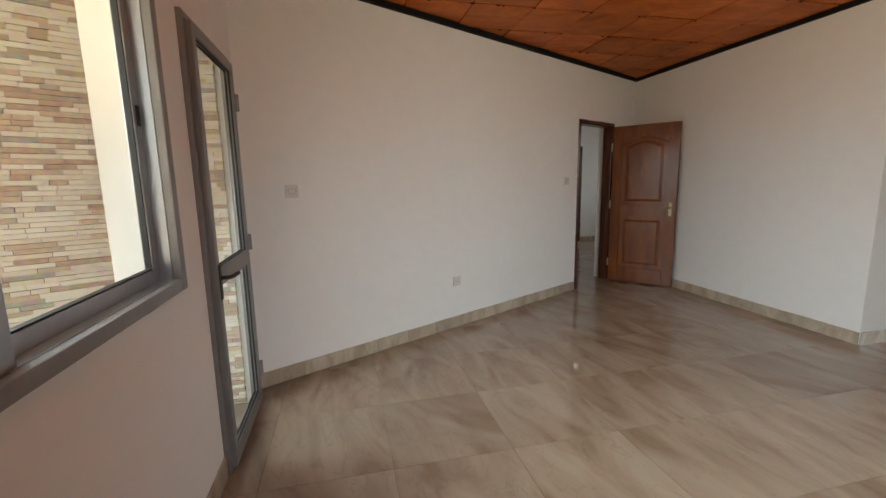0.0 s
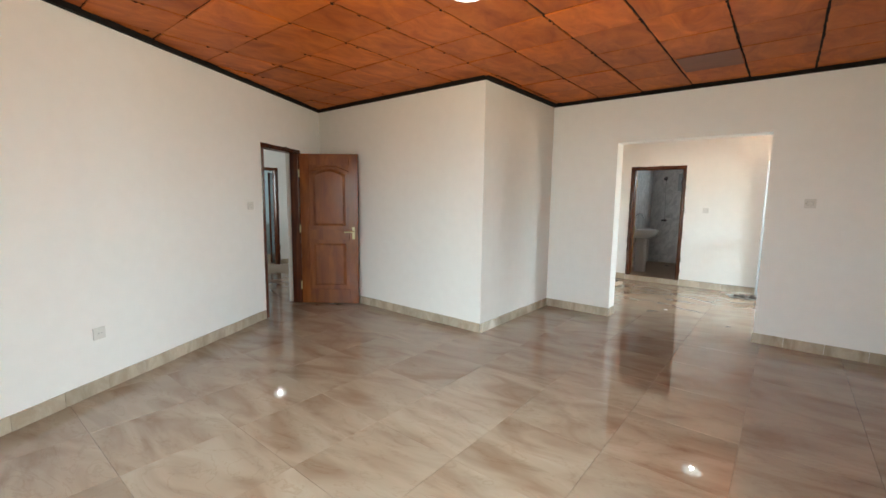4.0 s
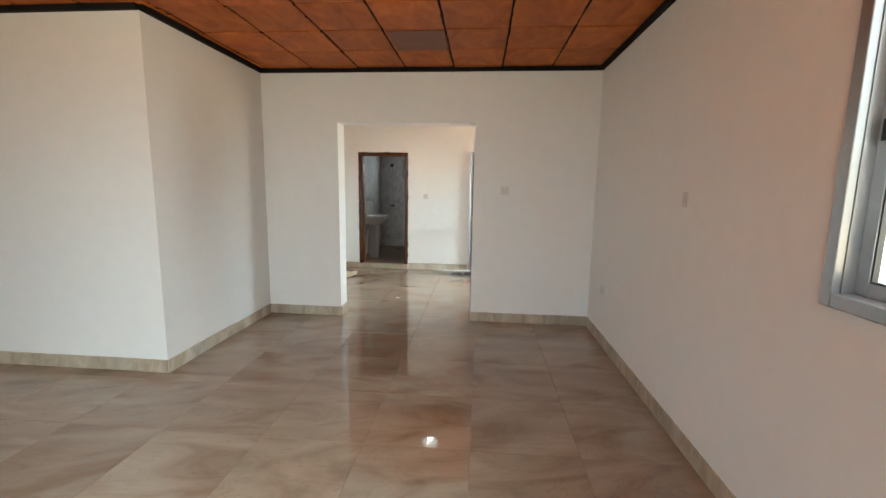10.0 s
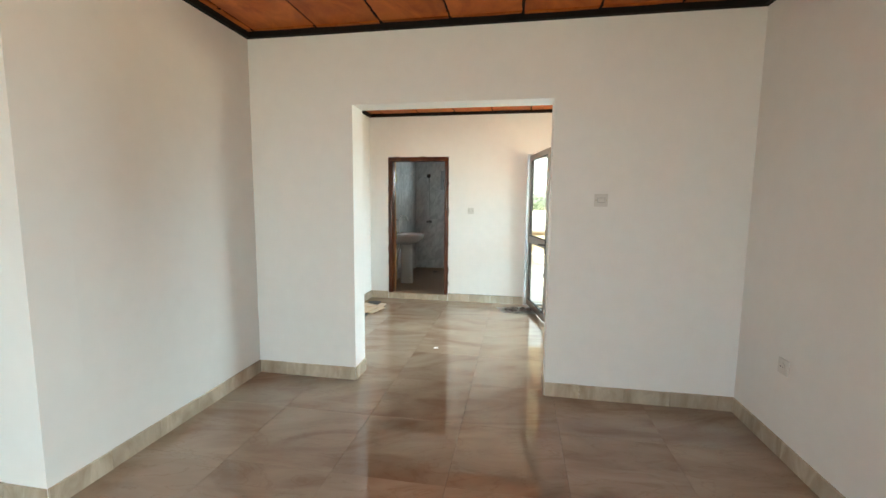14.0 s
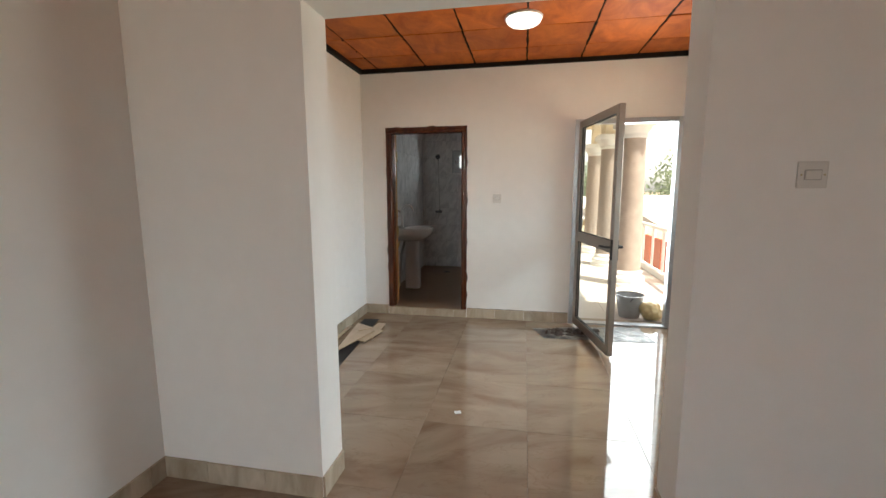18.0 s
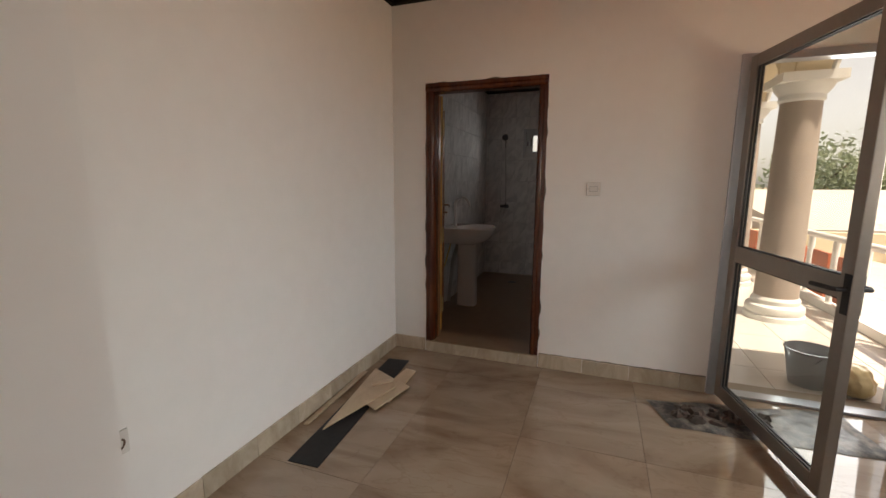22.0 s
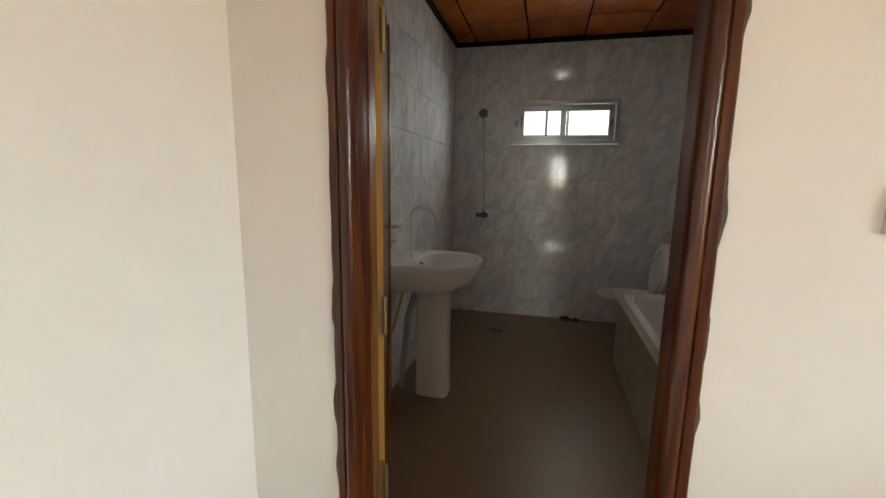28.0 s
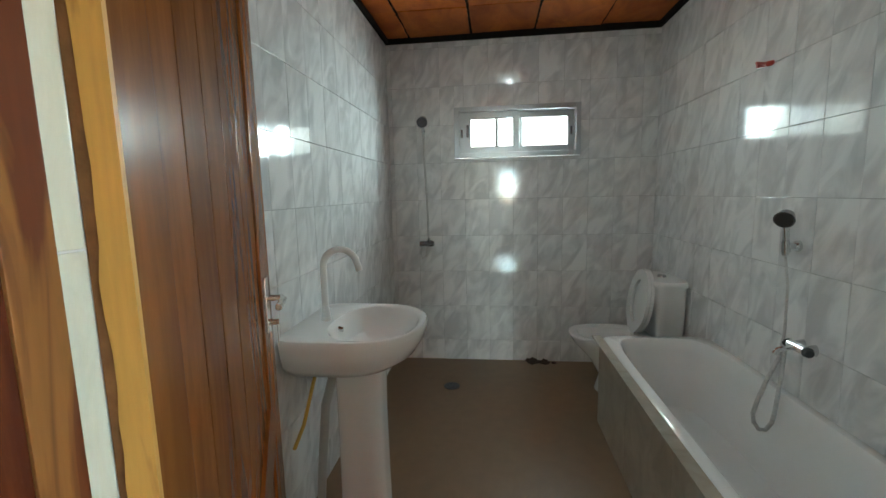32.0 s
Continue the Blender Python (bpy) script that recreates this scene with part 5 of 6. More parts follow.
def column(x, y, label):
    d = thing("terrace_column", label, "column", pose(x, y, -0.02), "terrace columns")
    bm = bmesh.new()
    lathe(bm, [(0.255, 0), (0.255, 0.05), (0.235, 0.065), (0.25, 0.1), (0.24, 0.14), (0.2, 0.16), (0.205, 0.2), (0.185, 0.23)], 28)
    part("base", bm, M_WHITEEXT, d, "moulded white base", smooth=True)
    bm = bmesh.new()
    lathe(bm, [(0.182, 0.225), (0.178, 0.6), (0.17, 1.4), (0.16, 2.1)], 28)
    part("shaft", bm, M_COLUMN, d, "weathered grey-brown shaft", smooth=True)
    bm = bmesh.new()
    lathe(bm, [(0.162, 2.08), (0.18, 2.1), (0.175, 2.14), (0.22, 2.2), (0.235, 2.24)], 28)
    box(bm, -0.24, 0.24, -0.24, 0.24, 2.24, 2.32)
    part("capital", bm, M_WHITEEXT, d, "moulded white capital", smooth=True)
    return d


for x in (10.33, 11.93, 13.53):
    column(x, -0.66, "round terrace column with white capital and base")
for x0, x1 in ((8.72, 10.33), (10.33, 11.93), (11.93, 13.53)):
    ar = thing("terrace_arch", "cream plastered arch between two terrace columns", "arch", pose(0, -0.66, 0), "terrace arches")
    bm = bmesh.new()
    n, a, b = 16, x0 + 0.18, x1 - 0.18
    rows = []
    for i in range(n + 1):
        x = a + (b - a) * i / n
        z = 2.3 + 0.36 * math.sin(math.pi * i / n) ** 0.6
        rows.append([bm.verts.new(p) for p in ((x, -0.14, z), (x, 0.14, z), (x, 0.14, 2.755), (x, -0.14, 2.755))])
    for r, s in zip(rows, rows[1:]):
        for k in range(4):
            bm.faces.new((r[k], r[(k + 1) % 4], s[(k + 1) % 4], s[k]))
    bm.faces.new(rows[0])
    bm.faces.new(rows[-1][::-1])
    part("spandrel", bm, M_CREAM, ar)
    bm = bmesh.new()
    tube(bm, [(a + (b - a) * i / n, -0.145, 2.32 + 0.36 * math.sin(math.pi * i / n) ** 0.6) for i in range(n + 1)], 0.03, 6)
    part("arch_moulding", bm, M_WHITEEXT, ar, smooth=True)

rail = thing("terrace_balustrade", "white terrace balustrade with red-orange panels", "balustrade", pose(0, -1.3, -0.02))
bm = bmesh.new()
rod(bm, (8.5, 0, 0.77), (14.6, 0, 0.77), 0.035, seg=14)
part("top_rail", bm, M_WHITEEXT, rail, smooth=True)
part("bottom_rail", boxes((8.5, 14.6, -0.05, 0.05, 0.0, 0.09)), M_WHITEEXT, rail, bevel=0.006)
for i in range(12):
    x = 8.62 + i * 0.55
    bm = bmesh.new()
    rod(bm, (x, 0, 0.09), (x, 0, 0.75), 0.032, seg=12)
    part("post", bm, M_WHITEEXT, rail, smooth=True)
    if i % 4 != 2:
        part("panel", boxes((x + 0.1, x + 0.45, -0.02, 0.02, 0.12, 0.60)), M_ORANGE, rail, "red-orange panel", bevel=0.006)

# bucket and sack on the terrace
bk = thing("bucket", "grey plastic builder's bucket on the terrace", "bucket", pose(8.68, -0.33, -0.02))
bm = bmesh.new()
lathe(bm, [(0.10, 0), (0.105, 0.004), (0.145, 0.235), (0.152, 0.24), (0.152, 0.25), (0.14, 0.25), (0.098, 0.012), (0.02, 0.01)], 28)
part("body", bm, plain("pale_grey_plastic", (0.30, 0.30, 0.30), 0.5, vary=0.15, scale=12), bk, smooth=True)
bm = bmesh.new()
tube(bm, [(0.148 * math.cos(a), 0.148 * math.sin(a) * 0.75 - 0.05 * math.sin(a), 0.235 - 0.09 * math.sin(a)) for a in [math.pi * i / 14 for i in range(15)]], 0.004, 6)
part("bail", bm, M_DARKCHROME, bk, "wire bail", smooth=True)


def crumpled(name, label, cat, m, r, sx, sy, sz, mat, seed):
    bm = bmesh.new()
    bmesh.ops.create_icosphere(bm, subdivisions=4, radius=r)
    for v in bm.verts:
        p = v.co.copy()
        k = 1 + 0.28 * noise.noise(p * 9 + Vector((seed, 0, 0))) + 0.14 * noise.noise(p * 25 + Vector((0, seed, 0)))
        v.co = Vector((p.x * sx * k, p.y * sy * k, max(0.0, (p.z * k + r * 0.8)) * sz))
    return single(name, bm, mat, label, cat, m, smooth=True)


crumpled("plastic_sack", "crumpled yellow-brown plastic sack on the terrace", "sack", pose(8.60, -0.53, -0.02), 0.12, 1.0, 0.95, 0.95, plain("yellow_brown_plastic", (0.52, 0.40, 0.21), 0.35, vary=0.4, scale=12), 2.0)

# ---- trees ----
def tree(x, y, ground, height, spread, count, leaf, seed, label):
    """A tapered trunk with limbs and a crown of many leaf clumps."""
    rnd = random.Random(seed)
    d = thing("tree", label, "tree", pose(x, y, ground))
    bm = bmesh.new()
    top = Vector((0.3, 0.2, height * 0.62))
    tube(bm, [(0, 0, 0), (0.06, 0.02, height * 0.2), (0.1, 0.1, height * 0.4), tuple(top)], lambda u: 0.05 + height * 0.028 * (1 - u), 10)
    part("trunk", bm, M_BARK, d, smooth=True)
    hubs = []
    for i in range(20):
        a, e = rnd.uniform(0, 2 * math.pi), rnd.uniform(-0.1, 1.1)
        start = Vector((0.1, 0.1, height * rnd.uniform(0.16, 0.58)))
        ln = spread * rnd.uniform(0.5, 0.95)
        end = start + Vector((math.cos(a) * math.cos(e), math.sin(a) * math.cos(e), math.sin(e) * 0.9)) * ln
        bm = bmesh.new()
        midp = (start + end) / 2 + Vector((rnd.uniform(-0.2, 0.2), rnd.uniform(-0.2, 0.2), 0.2))
        tube(bm, [tuple(start), tuple(midp), tuple(end)], lambda u: 0.02 + 0.07 * (1 - u), 6)
        part("limb", bm, M_BARK, d, smooth=True)
        hubs += [end, (end + midp) / 2]
    verts, faces = [], []
    for i in range(count):
        hub = hubs[rnd.randrange(len(hubs))]
        dirv = Vector((rnd.gauss(0, 1), rnd.gauss(0, 1), rnd.gauss(0, 0.8)))
        c = hub + dirv.normalized() * spread * 0.42 * rnd.random() ** 0.45
        n = Vector((rnd.gauss(0, 1), rnd.gauss(0, 1), rnd.gauss(0.7, 0.8))).normalized()
        s = n.orthogonal().normalized()
        s = Matrix.Rotation(rnd.uniform(0, 6.28), 3, n) @ s
        t = n.cross(s)
        ll, lw = leaf * rnd.uniform(0.7, 1.4), leaf * rnd.uniform(0.3, 0.55)
        b = len(verts)
        verts += [tuple(c - s * ll), tuple(c + t * lw + n * lw * 0.3), tuple(c + s * ll), tuple(c - t * lw + n * lw * 0.3)]
        faces += [(b, b + 1, b + 2), (b, b + 2, b + 3)]
    mesh = bpy.data.meshes.new("crown")
    mesh.from_pydata(verts, [], faces)
    mesh.materials.append(M_LEAF)
    cr = new("crown", mesh)
    cr.parent = d
    tagged(cr, "loose crown of many green leaves")
    return d


M_LEAF, n_, l_, b_ = material("tree_leaf_varied", 0.5)
rp = n_.new("ShaderNodeValToRGB")
rp.color_ramp.elements[0].color, rp.color_ramp.elements[1].color = (0.17, 0.21, 0.13, 1), (0.33, 0.38, 0.25, 1)
l_.new(n_.new("ShaderNodeNewGeometry").outputs["Random Per Island"], rp.inputs[0])
l_.new(rp.outputs[0], b_.inputs["Base Color"])
through_leaf, leaf_mix = n_.new("ShaderNodeBsdfTranslucent"), n_.new("ShaderNodeMixShader")
l_.new(rp.outputs[0], through_leaf.inputs["Color"])
leaf_mix.inputs[0].default_value = 0.5
l_.new(b_.outputs[0], leaf_mix.inputs[1])
l_.new(through_leaf.outputs[0], leaf_mix.inputs[2])
l_.new(leaf_mix.outputs[0], n_["Material Output"].inputs["Surface"])
tree(12.6, -8.8, GZ, 9.4, 4.1, 30000, 0.075, 21, "large leafy green tree beside the house")
tree(6.5, -11.5, GZ, 7.5, 3.4, 60000, 0.045, 22, "leafy green tree beyond the house")
for i, (x, y, hh, sp) in enumerate(((27, -7.5, 7.0, 3.2), (33, -13, 6.6, 4.0), (36, -4, 6.4, 3.8), (31, 0.5, 6.2, 3.2), (45, -22, 7, 4.5), (42, 4, 6.4, 4.2))):
    tree(x, y, GZ, hh, sp, 9000, 0.13, 30 + i, "leafy green tree in the distance")


def far_house(x, y, w, l, z1, turn, roof_col, label):
    """A rendered house with its pitched roof, door and windows."""
    d = thing("neighbouring_house", label, "house", pose(x, y, GZ, 0, 0, turn))
    hh = z1 - GZ
    part("walls", boxes((-w / 2, w / 2, -l / 2, l / 2, 0, hh)), M_CREAM, d)
    bm = bmesh.new()
    e = 0.5
    vs = [bm.verts.new(p) for p in ((-w / 2 - e, -l / 2 - e, hh), (w / 2 + e, -l / 2 - e, hh), (w / 2 + e, l / 2 + e, hh), (-w / 2 - e, l / 2 + e, hh), (0, -l / 2 - e, hh + 0.9), (0, l / 2 + e, hh + 0.9),
                                     (-w / 2 - e, -l / 2 - e, hh + 0.1), (w / 2 + e, -l / 2 - e, hh + 0.1), (w / 2 + e, l / 2 + e, hh + 0.1), (-w / 2 - e, l / 2 + e, hh + 0.1))]
    for f in ((3, 2, 1, 0), (0, 1, 7, 4, 6), (2, 3, 9, 5, 8), (1, 2, 8, 7), (3, 0, 6, 9), (7, 8, 5, 4), (9, 6, 4, 5)):
        bm.faces.new([vs[i] for i in f])
    part("roof", bm, roof_col, d, "sheet roof")
    for k in range(4):
        yy = -l / 2 + (k + 0.5) * l / 4
        bm = boxes((-w / 2 - 0.04, -w / 2 + 0.02, yy - 0.5, yy + 0.5, hh - 1.6, hh - 0.5))
        wdw = part("window", bm, M_WHITEEXT, d)
        part("pane", boxes((-w / 2 - 0.05, -w / 2 - 0.042, yy - 0.42, yy + 0.42, hh - 1.52, hh - 0.58)), M_GREYPL, wdw)
    return d


far_house(21, -8.0, 6, 11, 0.25, 12, M_SHEETROOF, "cream single-storey house with a dusty sheet roof")
far_house(26, 1.5, 7, 10, 0.1, -8, M_SHEETROOF, "cream house with a low sheet roof")
far_house(17, -17, 8, 9, -0.2, 40, M_SHEETROOF, "cream house seen over the terrace rail")
bm = boxes((14.8, 15.0, -6, 0.6, GZ, 0.45))
single("boundary_wall", bm, M_CREAM, "cream boundary wall beyond the terrace", "wall", kind="structure")

# the room behind the far passage door
M_BLUEW = plain("pale_blue_green_wall", (0.50, 0.60, 0.64), 0.3, vary=0.05)
# the hole in the west wall is invented for the added lamp
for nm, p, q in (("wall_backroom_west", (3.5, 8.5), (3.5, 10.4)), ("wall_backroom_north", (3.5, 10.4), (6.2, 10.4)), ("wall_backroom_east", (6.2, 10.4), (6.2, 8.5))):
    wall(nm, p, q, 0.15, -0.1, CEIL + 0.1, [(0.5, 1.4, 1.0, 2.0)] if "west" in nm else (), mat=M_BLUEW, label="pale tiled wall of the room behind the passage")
bm = boxes((3.5, 6.2, 9.9, 10.4, 0.0, 0.75))
single("tiled_ledge", bm, plain("grey_green_tile", (0.24, 0.28, 0.27), 0.3, vary=0.1), "grey-green tiled ledge in the room behind the passage", "ledge", bevel=0.01)
ceiling("ceiling_backroom", 3.5, 6.2, 8.5, 10.4, 0.487, 0.487, 0.2, 0.1)
bm = boxes((3.4, 6.3, 8.4, 10.5, -0.2, -0.004))
single("floor_backroom", bm, M_BATHFLOOR, "brown floor of the room behind the passage", "floor", kind="structure")
leaf = thing("back_room_door", "open dark brown door with a black lever handle", "door", pose(4.865, 8.53, 0.012, 0, 0, 52))
part("leaf_panel", boxes((0, 0.72, -0.02, 0.02, 0, 1.9)), M_REDWOOD, leaf, bevel=0.003)
lever(leaf, 0.64, 1.0, 1, M_RUBBER, 0.02, 0.1, -1)
lever(leaf, 0.64, 1.0, -1, M_RUBBER, 0.02, 0.1, -1)
# no lamp is known in this room; one is added to brighten it
ceiling_lamp(4.9, 9.5, "added unseen ceiling lamp lighting the tiled back room")
wood_frame("door_backroom_frame", "dark timber door frame at the end of the passage", pose(4.095, 8.29, 0), 0.84, 2.0, 0.06, 0.11, M_REDWOOD)

# ---- stone cladding outside the west door ----
wall("wall_stone_backing", (P0 - AU * 3.2)[:], (P0 - AU * 0.2)[:], 0.2, GZ, 2.76, mat=M_CLOSE, label="grey backing of the split-stone cladding")
M_SPLIT, n_, l_, b_ = material("split_stone_pieces", 0.75)
oi = n_.new("ShaderNodeObjectInfo")
ge = n_.new("ShaderNodeNewGeometry")
ad = n_.new("ShaderNodeMath")
ad.operation = "ADD"
l_.new(oi.outputs["Random"], ad.inputs[0])
l_.new(ge.outputs["Random Per Island"], ad.inputs[1])
fr = n_.new("ShaderNodeMath")
fr.operation = "FRACT"
l_.new(ad.outputs[0], fr.inputs[0])
rp = n_.new("ShaderNodeValToRGB")
rp.color_ramp.interpolation = "CONSTANT"
rp.color_ramp.elements[0].color = (0.72, 0.65, 0.55, 1)
rp.color_ramp.elements[1].position, rp.color_ramp.elements[1].color = 0.42, (0.47, 0.35, 0.26, 1)
for ps, co in ((0.58, (0.78, 0.73, 0.65, 1)), (0.8, (0.56, 0.44, 0.33, 1)), (0.92, (0.43, 0.40, 0.36, 1))):
    el = rp.color_ramp.elements.new(ps)
    el.color = co
l_.new(fr.outputs[0], rp.inputs[0])
tcn, no1, mx1 = n_.new("ShaderNodeTexCoord"), n_.new("ShaderNodeTexNoise"), n_.new("ShaderNodeMix")
no1.inputs["Scale"].default_value, no1.inputs["Detail"].default_value = 30, 6
l_.new(tcn.outputs["Object"], no1.inputs["Vector"])
mx1.data_type, mx1.blend_type = "RGBA", "OVERLAY"
mx1.inputs["Factor"].default_value = 0.5
l_.new(rp.outputs[0], mx1.inputs["A"])
l_.new(no1.outputs["Color"], mx1.inputs["B"])
l_.new(mx1.outputs["Result"], b_.inputs["Base Color"])
bp1 = n_.new("ShaderNodeBump")
bp1.inputs["Strength"].default_value, bp1.inputs["Distance"].default_value = 0.6, 0.01
l_.new(no1.outputs["Fac"], bp1.inputs["Height"])
l_.new(bp1.outputs[0], b_.inputs["Normal"])
cl = thing("stone_cladding", "beige and brown split-stone cladding strips on the terrace wall", "stone cladding", Matrix.Translation((*P0, 0)) @ Matrix.Rotation(math.atan2(AU.y, AU.x), 4, "Z"), kind="structure")
rnd = random.Random(8)
shapes = [finish("stone", boxes((0.0008, ln - 0.0008, -dp, 0.0, 0.0008, 0.0237)), M_SPLIT, 0.0015) for ln in (0.07, 0.12, 0.18) for dp in (0.014, 0.024)]
lens = [0.07, 0.07, 0.12, 0.12, 0.18, 0.18]
rest, placed = bmesh.new(), 0
for r in range(108):
    x = -0.22 - rnd.uniform(0, 0.1)
    while x > -3.1:
        k = rnd.randrange(6)
        x -= lens[k]
        z = r * 0.0245
        if -1.35 < x and 0.95 < z < 2.2 and placed < 299:
            o = new("stone", shapes[k])
            o.parent = cl
            o.location = (x, 0, z)
            placed += 1
        else:
            box(rest, x + 0.001, x + lens[k] - 0.001, -(0.014, 0.024)[k % 2], 0, z + 0.0008, z + 0.0237)
for r in range(82):
    x, z = WX - 0.2, r * 0.0245
    while x < WX - 0.07:
        ln = min(rnd.choice((0.06, 0.1, 0.14)), WX - 0.055 - x)
        c = cl.matrix_world.inverted() @ Matrix.Identity(4)
        box(rest, x + 0.001, x + ln - 0.001, 2.85 - rnd.choice((0.012, 0.02)), 2.852, z + 0.0008, z + 0.0237, c)
        x += ln
part("stone_field", rest, M_SPLIT, cl)["kind"] = "stuff"

# ---- skirting tiles ----


def skirting(name, runs, label):
    d = thing(name, label, "skirting", pose(0, 0, 0), kind="structure")
    rnd = random.Random(2)
    meshes = {}
    for p, q in runs:
        p, q = Vector((*p, 0)), Vector((*q, 0))
        ln = (q - p).length
        ang = math.atan2(q.y - p.y, q.x - p.x)
        s, first = 0.0, True
        while s < ln - 0.01:
            w = min((0.3 if not first else rnd.choice((0.18, 0.24, 0.3))), ln - s)
            first = False
            key = round(w, 3)
            if key not in meshes:
                meshes[key] = finish("skirting_tile", boxes((0.0012, w - 0.0012, -0.011, 0.001, 0.0, 0.1)), M_BASE, 0.0015)
            o = new("skirting_tile", meshes[key])
            o.parent = d
            o.matrix_basis = Matrix.Translation((p.x, p.y, rnd.uniform(-0.002, 0.002))) @ Matrix.Rotation(ang, 4, "Z") @ Matrix.Translation((s, 0, 0))
            s += w
    return d


skirting("baseboard_living_room", [((WX, EY), (WX, 2.12)), (P0, on_a(A_S0 - 0.02)), (on_a(A_S1 + 0.02), P1), ((BX, 5.313), (BX, CY)), ((BX, CY), (DX, CY)), ((DX, CY), (DX, AR_Y1)), ((DX, AR_Y1), (DX2, AR_Y1)),
                                   ((DX2, AR_Y), (DX, AR_Y)), ((DX, AR_Y), (DX, EY)), ((DX, EY), (WX, EY))], "beige marbled skirting tiles along the living-room walls")
skirting("baseboard_lobby", [((DX2, GY), (FX, GY)), ((FX, GY), (FX, BD1 + 0.005)), ((FX, BD0 - 0.005), (FX, 0.36)), ((FX, -0.61), (FX, E2Y)), ((FX, E2Y), (DX2, E2Y)), ((DX2, E2Y), (DX2, AR_Y)), ((DX2, AR_Y1), (DX2, GY))], "beige marbled skirting tiles along the lobby walls")
skirting("baseboard_passage", [((1.9, 8.3), (4.09, 8.3)), ((4.94, 8.3), (6.3, 8.3)), ((6.3, 8.3), (6.3, 5.4))], "beige skirting tiles in the passage")
th = thing("threshold_bathroom", "raised tiled threshold of the bathroom door", "threshold", pose(0, 0, 0), kind="structure")
part("riser_tile", boxes((FX - 0.014, FX + 0.0, 1.55, BD1 - 0.002, 0.0, 0.082)), M_BASE, th, bevel=0.002)
part("riser_tile", boxes((FX - 0.014, FX + 0.0, BD0 + 0.002, 1.547, 0.0, 0.082)), M_BASE, th, bevel=0.002)
part("threshold_top", boxes((FX - 0.014, FX2 + 0.03, BD0 + 0.002, BD1 - 0.002, 0.0825, 0.088)), M_BATHFLOOR, th, "sandy brown threshold top")
part("inner_step", boxes((FX2 + 0.001, FX2 + 0.05, BD0 + 0.002, BD1 - 0.002, BZ, 0.082)), M_BATHFLOOR, th)

# ---- bathroom wall tiles ----
M_BTILE, n_, l_, b_ = material("glossy_grey_marbled_tile", 0.09)
tcn, mp1, oi = n_.new("ShaderNodeTexCoord"), n_.new("ShaderNodeVectorRotate"), n_.new("ShaderNodeObjectInfo")
mp1.rotation_type = "Y_AXIS"
mp1.inputs["Angle"].default_value = -0.5
st1, sh1 = n_.new("ShaderNodeVectorMath"), n_.new("ShaderNodeVectorMath")
st1.operation, sh1.operation = "MULTIPLY", "MULTIPLY_ADD"
st1.inputs[1].default_value = (1.9, 1.0, 0.85)
sh1.inputs[1].default_value = (17, 23, 31)
l_.new(oi.outputs["Random"], sh1.inputs[0])
l_.new(tcn.outputs["Object"], mp1.inputs["Vector"])
l_.new(mp1.outputs[0], st1.inputs[0])
l_.new(st1.outputs[0], sh1.inputs[2])
no1, rp = n_.new("ShaderNodeTexNoise"), n_.new("ShaderNodeValToRGB")
no1.inputs["Scale"].default_value, no1.inputs["Detail"].default_value, no1.inputs["Roughness"].default_value, no1.inputs["Distortion"].default_value = 5.0, 4, 0.5, 1.0
l_.new(sh1.outputs[0], no1.inputs["Vector"])
l_.new(no1.outputs["Fac"], rp.inputs[0])
rp.color_ramp.elements[0].position, rp.color_ramp.elements[1].position = 0.36, 0.62
rp.color_ramp.elements[0].color, rp.color_ramp.elements[1].color = (0.62, 0.625, 0.635, 1), (0.84, 0.845, 0.85, 1)
l_.new(rp.outputs[0], b_.inputs["Base Color"])
TW, TH = 0.199, 0.3045
tile_mesh = {}


def tile_wall(name, m, ln, s_joint, holes, label, mat=None):
    """Upright tiles on a wall; local x along the wall, -y into the room."""
    d = thing(name, label, "wall tiles", m, kind="structure")
    rnd = random.Random(6)
    i0 = math.floor((0 - s_joint) / TW)
    for i in range(i0, math.ceil((ln - s_joint) / TW)):
        for k in range(-1, 9):
            a, b = max(0, s_joint + i * TW), min(ln, s_joint + (i + 1) * TW)
            c, e = max(BZ, 0.11 + k * TH), min(2.66, 0.11 + (k + 1) * TH)
            spans = [(a, b, c, e)]
            for h in holes:
                out = []
                for (x0, x1, z0, z1) in spans:
                    if x1 <= h[0] or x0 >= h[1] or z1 <= h[2] or z0 >= h[3]:
                        out.append((x0, x1, z0, z1))
                        continue
                    out += [(x0, h[0], z0, z1), (h[1], x1, z0, z1), (max(x0, h[0]), min(x1, h[1]), z0, h[2]), (max(x0, h[0]), min(x1, h[1]), h[3], z1)]
                spans = [s for s in out if s[1] - s[0] > 0.012 and s[3] - s[2] > 0.012]
            for x0, x1, z0, z1 in spans:
                if x1 - x0 < 0.012 or z1 - z0 < 0.012:
                    continue
                key = (round(x1 - x0, 3), round(z1 - z0, 3), mat is None)
                if key not in tile_mesh:
                    tile_mesh[key] = finish("wall_tile", boxes((0.001, key[0] - 0.001, -0.008, 0.0, 0.001, key[1] - 0.001)), mat or M_BTILE, 0.0012)
                o = new("wall_tile", tile_mesh[key])
                o.parent = d
                o.matrix_basis = pose(x0, rnd.uniform(-0.0006, 0.0006), z0, rnd.uniform(-0.12, 0.12), 0, rnd.uniform(-0.12, 0.12))
    return d


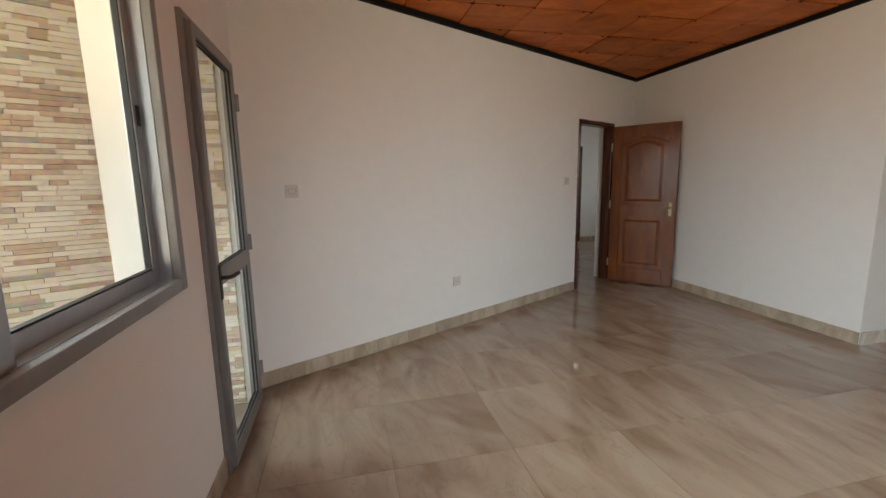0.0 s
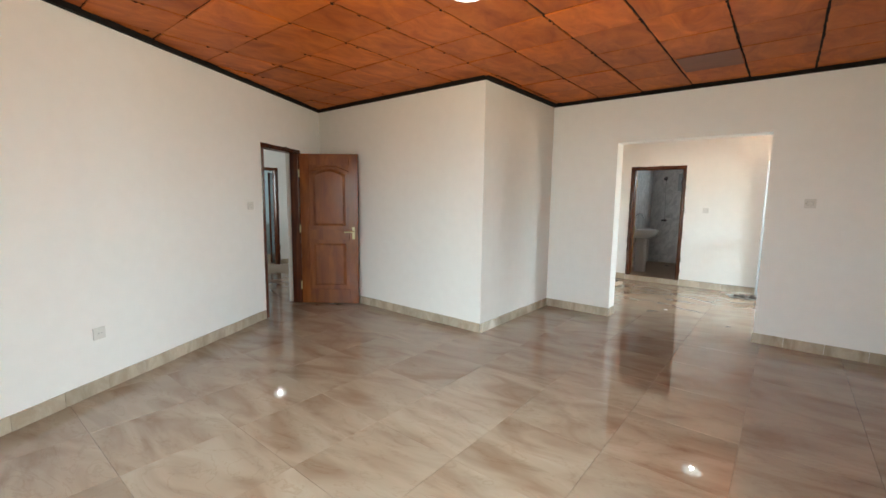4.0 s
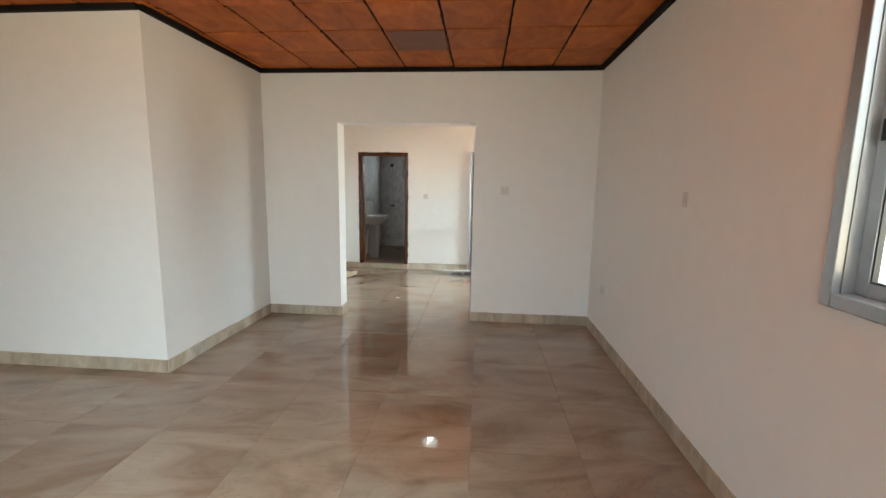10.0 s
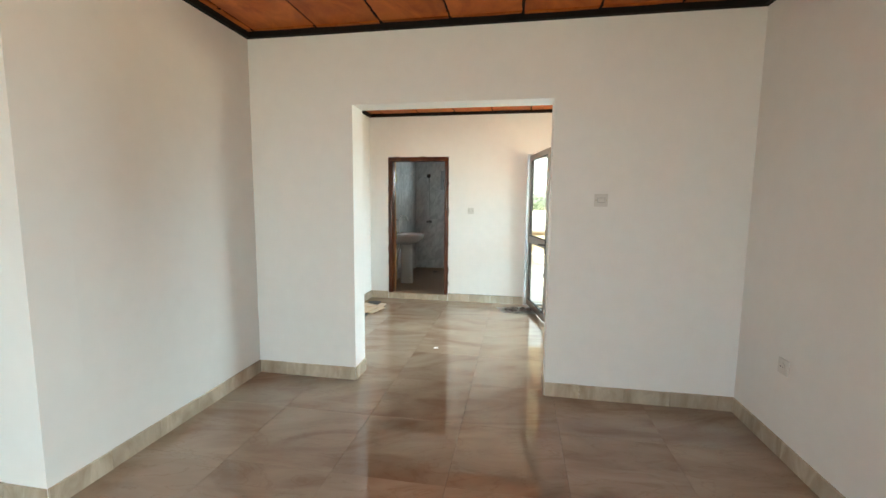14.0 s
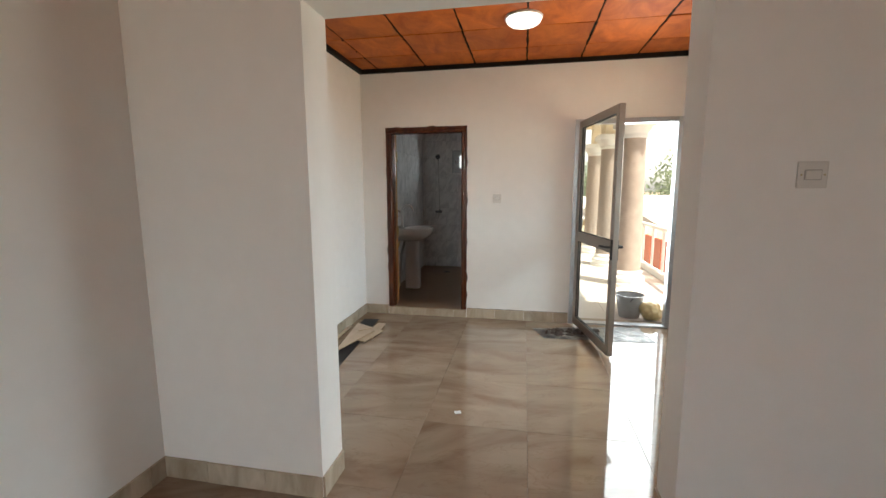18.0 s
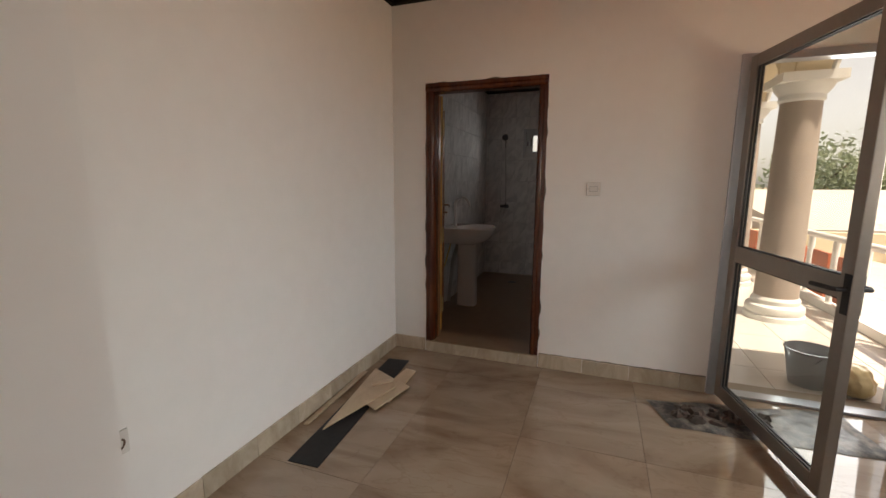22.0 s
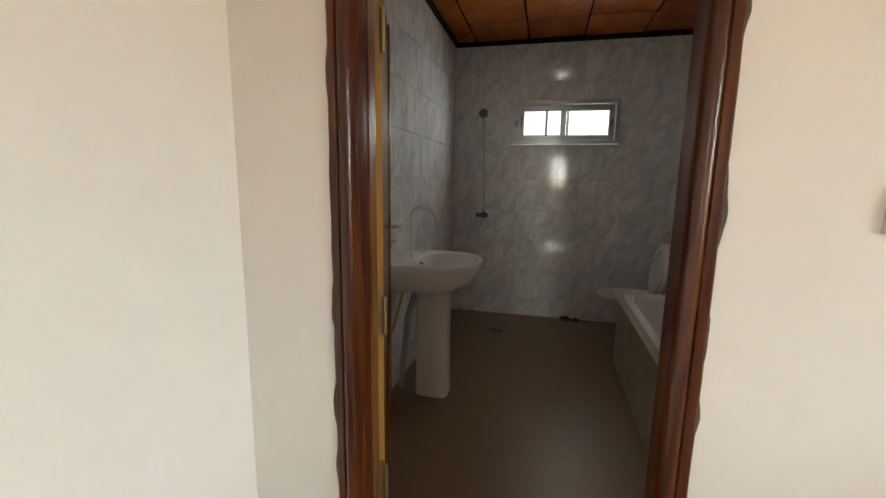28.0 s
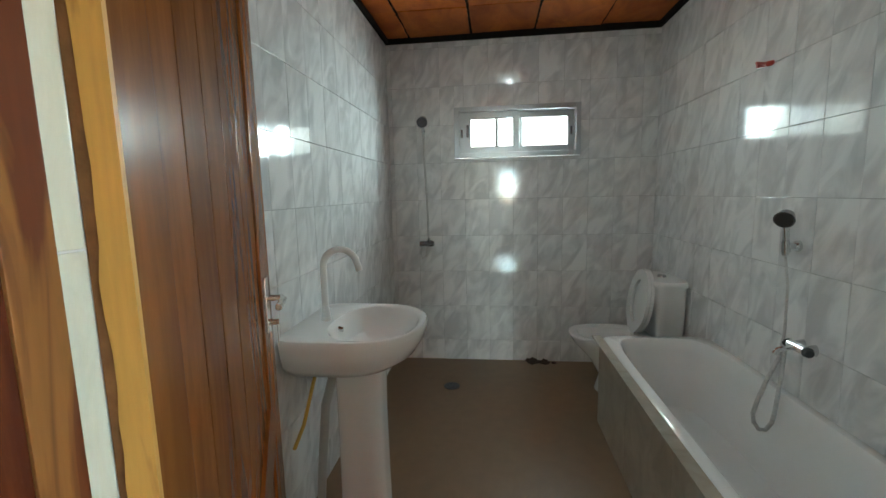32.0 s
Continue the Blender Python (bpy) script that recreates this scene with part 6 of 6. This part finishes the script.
tile_wall("tiles_bath_north", pose(FX2, LY, 0), HX - FX2, (HX - FX2) % TW, [], "glossy grey-white marbled wall tiles with dark joints")
tile_wall("tiles_bath_east", pose(HX, LY, 0, 0, 0, -90), LY - RY, LY - 2.45, [(LY - 2.132, LY - 1.127, 1.664, 2.068)], "glossy grey-white marbled wall tiles round the high window")
tile_wall("tiles_bath_south", pose(HX, RY, 0, 0, 0, 180), HX - FX2, 0.12, [], "glossy grey-white marbled wall tiles above the bathtub")
# tiled reveals of the bathroom doorway
# cream tile, its colour toned down for the shade in the reveal
M_CREAMTILE = grained("shade_toned_cream_reveal_tile", (0.46, 0.44, 0.36), (0.60, 0.585, 0.51), 0.2, axis=2, stretch=3, scale=5, random_tone=0.06, bump=0.02)
for nm, m, deep in (("tiles_reveal_north", pose(FX + 0.186, 2.236, 0, 0, 0, 180), 0.047), ("tiles_reveal_south", pose(FX + 0.088, 1.435, 0), 0.106)):
    tile_wall(nm, m, deep, deep, [(-1, 1, -1, 0.09), (-1, 1, 2.0, 3)], "cream tile strips toned down for shade in the bathroom doorway", M_CREAMTILE)
single("trim_reveal_bed", boxes((FX + 0.14, FX + 0.186, 2.2365, 2.271, 0.09, 2.0), (FX + 0.088, FX2 + 0.002, 1.418, 1.4345, 0.09, 2.0)), M_TILEBACK, "grey mortar bed behind the doorway tiles", "plaster", kind="structure")

# ---- floor tiles ----
fl = thing("floor_tiles", "polished beige streaked porcelain floor tiles", "floor", pose(0, 0, 0), kind="structure")
rnd = random.Random(9)
floor_mesh = {}
PITCH = 0.6
for i in range(-14, 4):
    for k in range(-3, 16):
        x0, x1 = 7.37 + i * PITCH, 7.37 + (i + 1) * PITCH
        y0, y1 = 0.18 + k * PITCH, 0.18 + (k + 1) * PITCH
        x0, x1, y0, y1 = max(x0, WX - 0.02), min(x1, FX + 0.05), max(y0, -1.10), min(y1, 8.35)
        if x1 - x0 < 0.02 or y1 - y0 < 0.02:
            continue
        beyond = (Vector(((x0 + x1) / 2, (y0 + y1) / 2)) - P0).dot(-AN)
        along = (Vector(((x0 + x1) / 2, (y0 + y1) / 2)) - P0).dot(AU)
        if beyond > 0.45 and not 2.3 < along < 6.2:
            continue
        if beyond < 0 and x0 > BX + 0.15 and y0 > GY + 0.15:
            continue
        key = (round(x1 - x0, 3), round(y1 - y0, 3))
        if key not in floor_mesh:
            floor_mesh[key] = finish("floor_tile", boxes((0.0007, key[0] - 0.0007, 0.0007, key[1] - 0.0007, -0.0118, 0.0)), M_FLOOR, 0.001)
        o = new("floor_tile", floor_mesh[key])
        o.parent = fl
        o.location = (x0, y0, rnd.uniform(-0.0008, 0.0))
